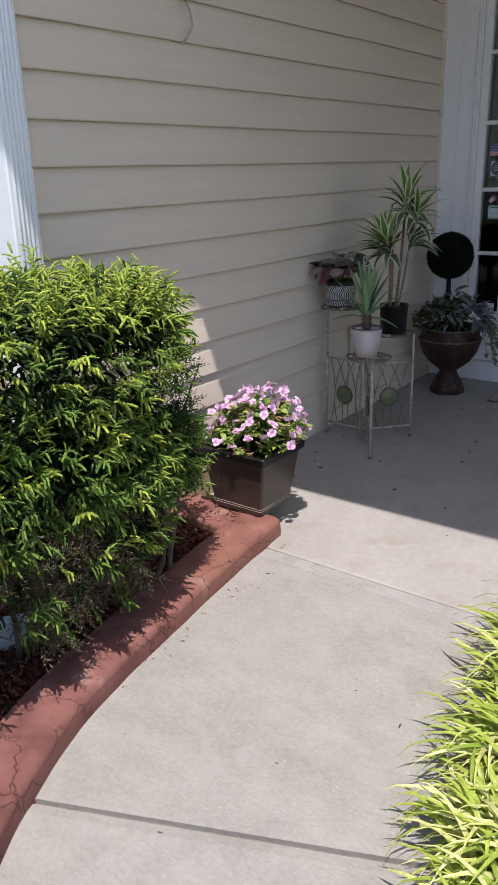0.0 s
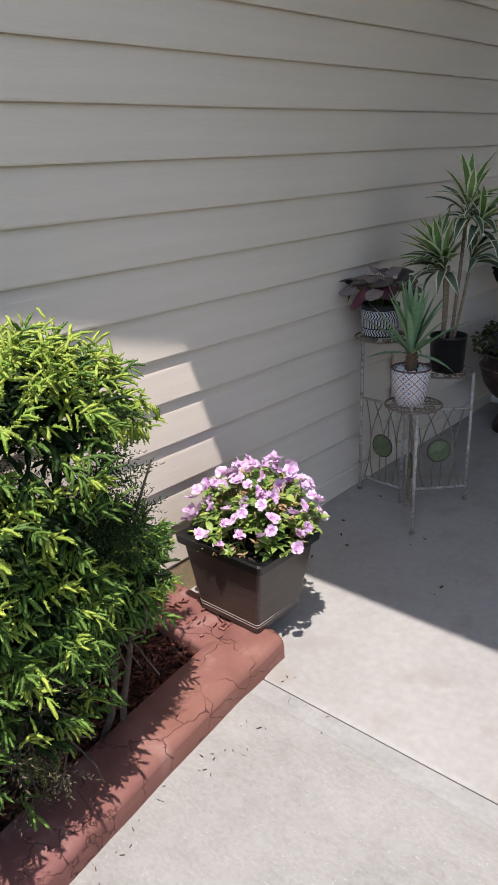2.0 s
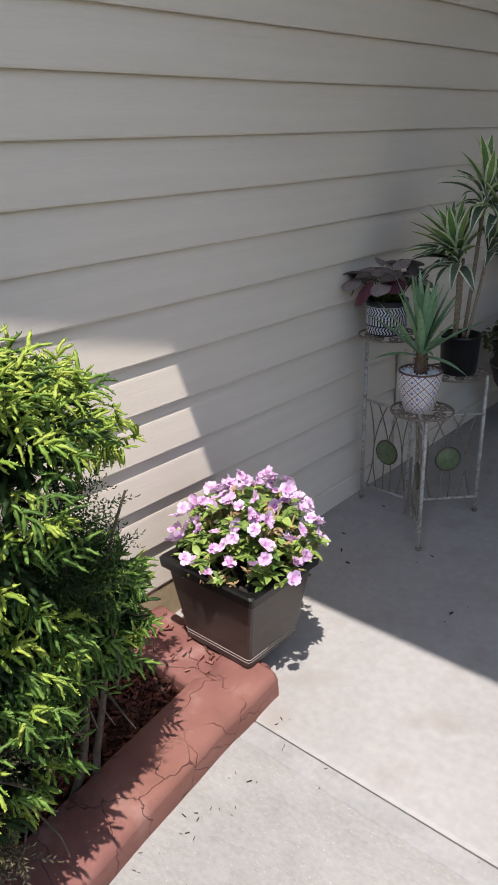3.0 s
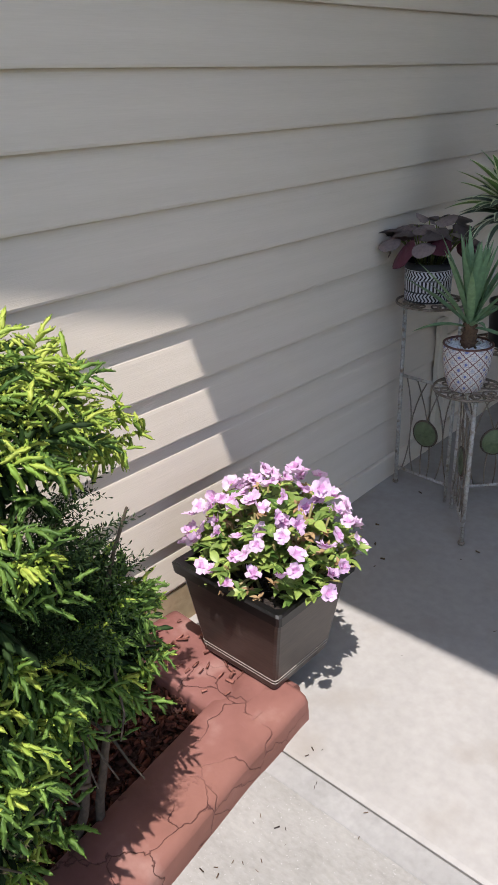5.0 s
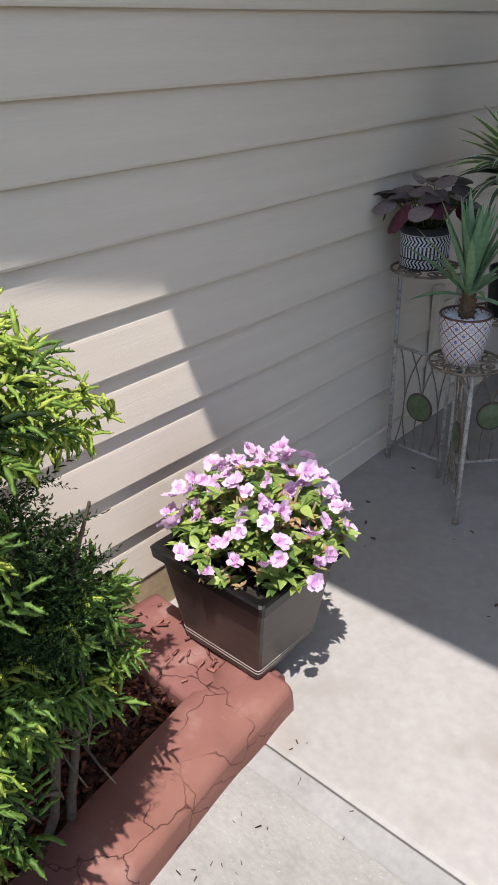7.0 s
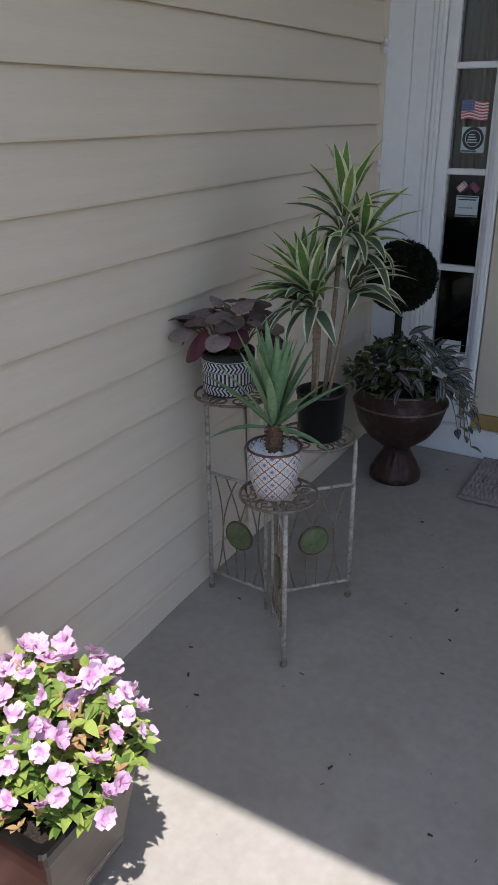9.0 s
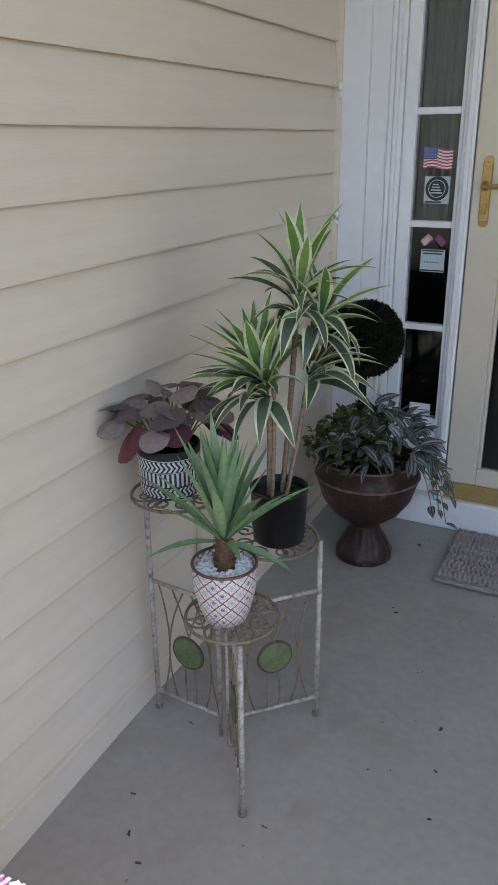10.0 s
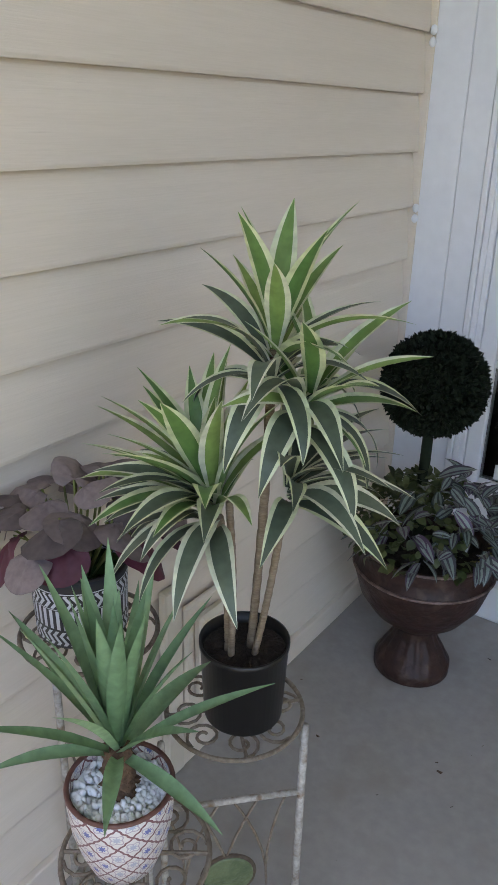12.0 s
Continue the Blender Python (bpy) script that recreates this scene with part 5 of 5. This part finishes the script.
rosette((0.048, -0.028, 0.490), 13, (0, 0.03, 0), 1.45, 0.80, drac_bright, (0, 0, 0, 1))
rosette((0.046, -0.028, 0.455), 17, (0, 0, 0.0), 1.10, 0.55, drac_dark, (1, 2, 3), 0.95)
rosette((0.078, -0.016, 0.435), 13, (0, 0.25, 0.3), 1.25, 0.55, drac_bright, (0, 0, 1), 0.88)
rosette((0.072, -0.018, 0.425), 8, (0, 0.15, 0.0), 0.9, 0.5, drac_dark, (2, 3), 1.05, (0.2, 3.4))
rosette((0.006, -0.064, 0.325), 30, (0.12, -0.22, 0), 1.45, 0.75, drac_bright, (0, 0, 1), 1.10)
rosette((0.006, -0.064, 0.305), 22, (0.05, -0.12, 0.0), 0.90, 0.45, drac_dark, (1, 1, 2), 1.08, (-2.6, 3.6))
rosette((0.066, -0.022, 0.335), 16, (0, 0.12, 0.0), 1.10, 0.65, drac_dark, (1, 1, 2), 1.0, (0.65, 3.6))

URN_EDGE = surface("worn_glaze_edge", (0.03, 0.015, 0.012), (0.26, 0.18, 0.155), 0.5, big=30, fine=90, bump=0.8, depth=0.003)

# ---------------------------------------------------------------- urn with topiary and trailing plants
UX, UY = -1.966, 4.982
urn = thing("urn_planter", "brown glazed pedestal urn with ball topiary and trailing plants", "urn planter", (UX, UY, floor_z(UY)))
flute = lambda t, z: 1 + (0.10 * abs(math.sin(t * 8)) ** 0.6 if 0.034 < z < 0.105 else 0)
part("urn_foot", lathe([(0.080, 0.0), (0.084, 0.003), (0.084, 0.026), (0.078, 0.033), (0.062, 0.056), (0.048, 0.082), (0.041, 0.106), (0.045, 0.114), (0.052, 0.120)], 64, flute), URN, urn)
part("urn_bowl", lathe([(0.052, 0.120), (0.062, 0.127), (0.102, 0.160), (0.131, 0.203), (0.144, 0.247), (0.150, 0.267), (0.147, 0.275), (0.141, 0.283), (0.138, 0.310), (0.143, 0.323), (0.134, 0.326), (0.124, 0.300)], 64), URN, urn)
part("soil", disc(0.128, 0.295, 32, 0.006), SOIL, urn)
for rad, zz in ((0.1500, 0.271), (0.142, 0.324)):
    part("rim_band", tube([(rad * math.cos(a), rad * math.sin(a), zz) for a in [2 * math.pi * i / 60 for i in range(60)]], 0.0032, 6, True), URN_EDGE, urn, "worn pale band on the bowl", smooth=True)
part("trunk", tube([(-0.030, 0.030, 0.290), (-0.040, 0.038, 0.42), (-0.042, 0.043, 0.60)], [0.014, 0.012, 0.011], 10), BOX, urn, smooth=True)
rs = np.random.RandomState(9)
n = 11000
q = rs.normal(size=(n, 3))
q /= np.linalg.norm(q, axis=1)[:, None]
rad = 0.099 * (0.72 + 0.28 * rs.uniform(size=n) ** 0.35) + 0.004
ball_c = np.array([-0.042, 0.043, 0.655])
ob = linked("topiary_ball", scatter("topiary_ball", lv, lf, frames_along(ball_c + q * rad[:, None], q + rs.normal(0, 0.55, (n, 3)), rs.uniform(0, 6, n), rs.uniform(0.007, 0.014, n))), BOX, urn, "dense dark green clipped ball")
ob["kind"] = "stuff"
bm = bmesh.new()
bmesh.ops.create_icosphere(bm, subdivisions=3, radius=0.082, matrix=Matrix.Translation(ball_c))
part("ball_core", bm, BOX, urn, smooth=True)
# small round leaves on the side by the wall
P, D, S = [], [], []
rr = random.Random(44)
for i in range(620):
    a = rr.uniform(1.3, 5.6)
    u = math.sqrt(rr.uniform(0, 1))
    x, y = 0.18 * u * math.cos(a), 0.16 * u * math.sin(a)
    P.append((x, y, 0.345 + 0.10 * (1 - u ** 2) + rr.uniform(-0.02, 0.03)))
    D.append((x * 4 + rr.gauss(0, 0.5), y * 4 + rr.gauss(0, 0.5), rr.gauss(0.2, 0.5)))
    S.append(rr.uniform(0.015, 0.028))
bv, bf = leaf_template(4, 1.0, 0.85, 0.15, 0.25)
ob = linked("round_leaves", scatter("round_leaves", bv, bf, frames_along(P, D, np.array([rr.uniform(-0.6, 0.6) for _ in P]), S)), SMALL_LEAF, urn, smooth=True)
ob["kind"] = "stuff"


def inch_leaf(ln=0.055, w=0.024):
    """A pointed leaf with two silver stripes."""
    bm = bmesh.new()
    cols = (-1, -0.62, -0.16, 0.16, 0.62, 1)
    rows = []
    for i in range(7):
        t = i / 6
        ww = w / 2 * (math.sin(math.pi * (0.08 + 0.92 * t)) ** 0.8) + 0.0002
        rows.append([bm.verts.new((ln * t, c * ww, 0.35 * abs(c) * ww - 0.3 * ln * t * t)) for c in cols])
    for i in range(6):
        for k in range(5):
            f = bm.faces.new((rows[i][k], rows[i + 1][k], rows[i + 1][k + 1], rows[i][k + 1]))
            f.smooth = True
            f.material_index = 1 if k in (1, 3) else 0
    return bm


zl = [mesh_of("striped_leaf", inch_leaf(a, b), ZEB_DARK, ZEB_SILVER) for a, b in ((0.055, 0.024), (0.045, 0.022), (0.065, 0.026))]
for i in range(120):
    a = rr.uniform(-2.2, 1.6)
    u = math.sqrt(rr.uniform(0, 1))
    x, y = 0.15 * u * math.cos(a) + 0.02, 0.15 * u * math.sin(a) - 0.01
    p = (x, y, 0.350 + 0.12 * (1 - u ** 2) + rr.uniform(-0.02, 0.04))
    ob = linked("striped_leaf", rr.choice(zl), None, urn)
    ob.matrix_basis = at_dir(p, a + rr.gauss(0, 0.9), rr.uniform(-0.6, 0.6), rr.uniform(-0.7, 0.7), rr.uniform(0.75, 1.15))
vines = bmesh.new()
for i in range(9):
    a = -0.45 + 1.0 * i / 8 + rr.uniform(-0.1, 0.1)
    ln = rr.uniform(0.06, 0.125)
    pts = []
    for k in range(8):
        t = k / 7
        pts.append(Vector(((0.125 + ln * t ** 0.8) * math.cos(a + 0.25 * t), (0.125 + ln * t ** 0.8) * math.sin(a + 0.25 * t), 0.342 + 0.03 * math.sin(t * 2.4) - 0.21 * t ** 2.2 * (0.35 + 0.65 * (i % 3) / 2))))
    add_tube(vines, pts, 0.0017, 4)
    for k in range(1, 8):
        ob = linked("striped_leaf", rr.choice(zl), None, urn)
        ob.matrix_basis = at_dir(pts[k], a + rr.uniform(-1.4, 1.4), rr.uniform(-0.6, 0.6), rr.uniform(-1.0, 0.2), rr.uniform(0.55, 0.9))
part("vines", vines, STEM, urn, smooth=True)

# ---------------------------------------------------------------- woven doormat
mat_z = floor_z(5.075) + 0.004
doormat = thing("doormat", "grey braided rope doormat before the door", "doormat", (-1.30, 5.075, mat_z))
doormat.rotation_euler = (0.012, 0, 0)
part("mat_base", box((-0.432, -0.150, 0.0), (0.432, 0.150, 0.008), 0.003), MAT_ROPE, doormat)
bm_r = bmesh.new()
pts = [(-0.150 + 0.300 * i / 26) for i in range(27)]
add_tube(bm_r, [(0.0042 * math.sin(i * 1.57), y, 0.009 + 0.0030 * math.cos(i * 3.14)) for i, y in enumerate(pts)], 0.0072, 6)
rope = mesh_of("braid", bm_r, MAT_ROPE)
for i in range(62):
    ob = linked("braid", rope, None, doormat)
    ob.location = (-0.425 + 0.0139 * i, 0.0055 * (i % 2), 0.0)
for y in (-0.155, 0.155):
    part("edge_braid", tube([(-0.435 + 0.87 * i / 60, y + 0.003 * math.sin(i * 2.2), 0.007 + 0.002 * math.cos(i * 2.2)) for i in range(61)], 0.0072, 6), MAT_ROPE, doormat, smooth=True)

# ---------------------------------------------------------------- small things on the wall, glass and floor
outlet = thing("outlet_box", "beige outdoor outlet cover with white conduit on the siding", "outlet", (WALL_X + 0.004, 4.5, 0.2))
part("conduit", box((0.0, -0.105, -0.185), (0.018, -0.062, 0.225), 0.003), BEIGE_DOOR, outlet)
part("mounting_block", box((0.0, -0.050, -0.06), (0.014, 0.085, 0.165), 0.005), VINYL, outlet)
part("cover", box((0.014, -0.035, -0.04), (0.040, 0.070, 0.145), 0.009), BEIGE_DOOR, outlet)
wire = thing("loose_wire", "loose brown and white cable hanging from the siding", "cable", (WALL_X, 3.37, 1.55))
part("cable", tube([(0.002, 0.005, 0.04), (0.012, 0.006, 0.005), (0.02, 0.030, -0.03), (0.022, 0.036, -0.07), (0.014, 0.015, -0.105), (0.010, -0.002, -0.120)], 0.0034, 6), surface("cable_sheath", (0.30, 0.22, 0.15), (0.55, 0.50, 0.44), 0.5, big=20, fine=80), wire, smooth=True)

SY = DOOR_Y + 0.0225


def sticker_flat(x0, x1, z0, z1, mat, parent, name, y=0.0):
    return part(name, box((x0, SY - 0.0006 + y, z0), (x1, SY + 0.0004 + y, z1)), mat, parent)


flag = thing("flag_sticker", "small waving flag sticker on the sidelight glass", "sticker", (0, 0, 0))
bm_w, bm_r = bmesh.new(), bmesh.new()
for i in range(13):
    z0 = 1.106 + i * 0.0042
    for s in range(8):
        x0 = -1.948 + s * 0.0102
        dz = 0.004 * math.sin(s * 0.8)
        add_box(bm_r if i % 2 == 0 else bm_w, (x0, SY - 0.0006, z0 + dz), (x0 + 0.0102, SY + 0.0004, z0 + 0.0042 + dz))
part("red_stripes", bm_r, FLAG_RED, flag)
part("white_stripes", bm_w, PAPER, flag)
part("blue_field", box((-1.949, SY - 0.0016, 1.132), (-1.910, SY - 0.0007, 1.163)), FLAG_BLUE, flag)
bm = bmesh.new()
for i in range(5):
    for j in range(4):
        bmesh.ops.create_circle(bm, cap_ends=True, segments=6, radius=0.0016, matrix=Matrix.Translation((-1.944 + i * 0.0072, SY - 0.0021, 1.137 + j * 0.0072)) @ Matrix.Rotation(math.pi / 2, 4, "X"))
part("stars", bm, PAPER, flag)

seal = thing("seal_sticker", "round black and white seal sticker on the glass", "sticker")
sticker_flat(-1.940, -1.868, 1.012, 1.086, PALE_BLUE, seal, "backing")
for r0, m, y in ((0.033, INK, -0.0012), (0.0245, PALE_BLUE, -0.0018), (0.0225, INK, -0.0024)):
    bm = bmesh.new()
    bmesh.ops.create_circle(bm, cap_ends=True, segments=36, radius=r0, matrix=Matrix.Translation((-1.904, SY + y, 1.053)) @ Matrix.Rotation(math.pi / 2, 4, "X"))
    part("seal_ring", bm, m, seal)
bm = bmesh.new()
for i in range(4):
    add_box(bm, (-1.922 + 0.002 * i, SY - 0.0034, 1.040 + i * 0.0075), (-1.888 - 0.004 * i, SY - 0.0028, 1.0435 + i * 0.0075))
part("seal_figure", bm, PALE_BLUE, seal)
sticker_flat(-1.936, -1.890, 1.0145, 1.0185, INK, seal, "print_bar", -0.0012)

crossed = thing("supporter_sticker", "pale blue supporter sticker with crossed flags on the glass", "sticker")
sticker_flat(-1.937, -1.866, 0.819, 0.884, PALE_BLUE, crossed, "backing")
for sx, mat in ((-1, FLAG_BLUE), (1, FLAG_RED)):
    bm = bmesh.new()
    m = Matrix.Translation((-1.902 + sx * 0.020, SY, 0.910)) @ Matrix.Rotation(sx * 0.75, 4, "Y")
    add_box(bm, (-0.016, -0.0012, -0.010), (0.016, -0.0004, 0.010), 0, m)
    part("small_flag", bm, FLAG_RED if sx > 0 else PAPER, crossed)
    bm = bmesh.new()
    for k in range(3):
        add_box(bm, (-0.016, -0.0018, -0.009 + k * 0.007), (0.016, -0.0012, -0.006 + k * 0.007), 0, m)
    part("flag_bars", bm, FLAG_BLUE if sx > 0 else FLAG_RED, crossed)
    bm = bmesh.new()
    add_box(bm, (-0.0012, -0.0024, -0.026), (0.0012, -0.0018, 0.026), 0, Matrix.Translation((-1.902, SY, 0.905)) @ Matrix.Rotation(sx * 0.75, 4, "Y"))
    part("flag_pole", bm, INK, crossed)
for z0, x0, x1 in ((0.878, -1.934, -1.869), (0.870, -1.930, -1.874), (0.8215, -1.936, -1.867)):
    sticker_flat(x0, x1, z0, z0 + 0.004, INK, crossed, "print_bar", -0.0012)
for i in range(5):
    sticker_flat(-1.926 + i * 0.0095, -1.922 + i * 0.0095, 0.845, 0.849, INK, crossed, "star_mark", -0.0012)
card = thing("notice_card", "small white notice card behind the lowest pane", "card")
sticker_flat(-1.938, -1.872, 0.372, 0.410, PAPER, card, "paper")
sticker_flat(-1.905, -1.878, 0.378, 0.382, PALE_BLUE, card, "print_bar", -0.0012)
sticker_flat(-1.912, -1.878, 0.388, 0.390, INK, card, "print_bar", -0.0012)

# specks of leaf litter on the concrete
rs = np.random.RandomState(77)
n = 95
pos = np.c_[rs.uniform(-2.15, -0.9, n), rs.uniform(1.9, 5.2, n), np.zeros(n)]
pos[:, 2] = [floor_z(y) + 0.0025 for y in pos[:, 1]]
pos = pos[(pos[:, 0] > -1.72) | (pos[:, 1] > 3.5)]
n = len(pos)
M = frames_along(pos, np.c_[rs.normal(size=n), rs.normal(size=n), 0.05 * rs.normal(size=n)], rs.uniform(0, 6, n), rs.uniform(0.0012, 0.0050, n) * np.where(rs.uniform(size=n) < 0.15, 1.6, 0.8))
tagged(linked("leaf_litter", scatter("leaf_litter", np.array(cv) * [1, 0.6, 0.6], cf, M), DEBRIS), "dry leaf bits and twigs on the concrete", "debris", kind="stuff")
n = 40
pos = np.c_[rs.uniform(-1.76, -1.66, n), rs.uniform(2.4, 3.25, n), np.zeros(n)]
pos[:, 2] = [floor_z(y) + 0.0025 for y in pos[:, 1]]
M = frames_along(pos, np.c_[rs.normal(size=n), rs.normal(size=n), 0.05 * rs.normal(size=n)], rs.uniform(0, 6, n), rs.uniform(0.0015, 0.0055, n))
tagged(linked("curb_litter", scatter("curb_litter", np.array(cv) * [1, 0.5, 0.5], cf, M), DEBRIS), "twigs and red bits beside the curb", "debris", kind="stuff")

n = 46
pos = np.c_[rs.uniform(-2.1, -0.9, n), rs.uniform(3.5, 5.2, n), np.zeros(n)]
pos[:, 2] = [floor_z(y) + 0.003 for y in pos[:, 1]]
M = frames_along(pos, np.c_[rs.normal(size=n), rs.normal(size=n), 0.1 * rs.normal(size=n)], rs.uniform(0, 6, n), rs.uniform(0.002, 0.0062, n))
tagged(linked("porch_litter", scatter("porch_litter", np.array(cv) * [1, 1.1, 0.7], cf, M), DEBRIS), "small dry leaf crumbs on the porch floor", "debris", kind="stuff")

# dark shrubs across the lawn, seen mirrored in the door glass
sh = thing("shrub_bank", "dark green shrubs beyond the walkway", "shrubs", kind="stuff")
rs = np.random.RandomState(5)
n = 9000
cx = rs.choice(9, n)
cen = np.c_[-3.0 + cx * 0.9, -2.2 + 0.5 * np.sin(cx * 2.0), 1.2 + 0.5 * np.cos(cx * 1.7)]
q = rs.normal(size=(n, 3))
q /= np.linalg.norm(q, axis=1)[:, None]
P = cen + q * np.c_[np.full(n, 0.75), np.full(n, 0.6), np.full(n, 1.6)] * (0.6 + 0.4 * rs.uniform(size=n) ** 0.4)[:, None]
ok = P[:, 2] > -0.15
ob = linked("shrub_leaves", scatter("shrub_leaves", lv, lf, frames_along(P[ok], q[ok] + rs.normal(0, 0.6, (ok.sum(), 3)), None, rs.uniform(0.10, 0.2, ok.sum()))), foliage("shrub_leaf", (0.02, 0.05, 0.012), (0.06, 0.11, 0.03), 0.4, 0.2), sh)
tagged(purple, group="potted plants on the stand")
tagged(agave, group="potted plants on the stand")
tagged(drac, group="potted plants on the stand")
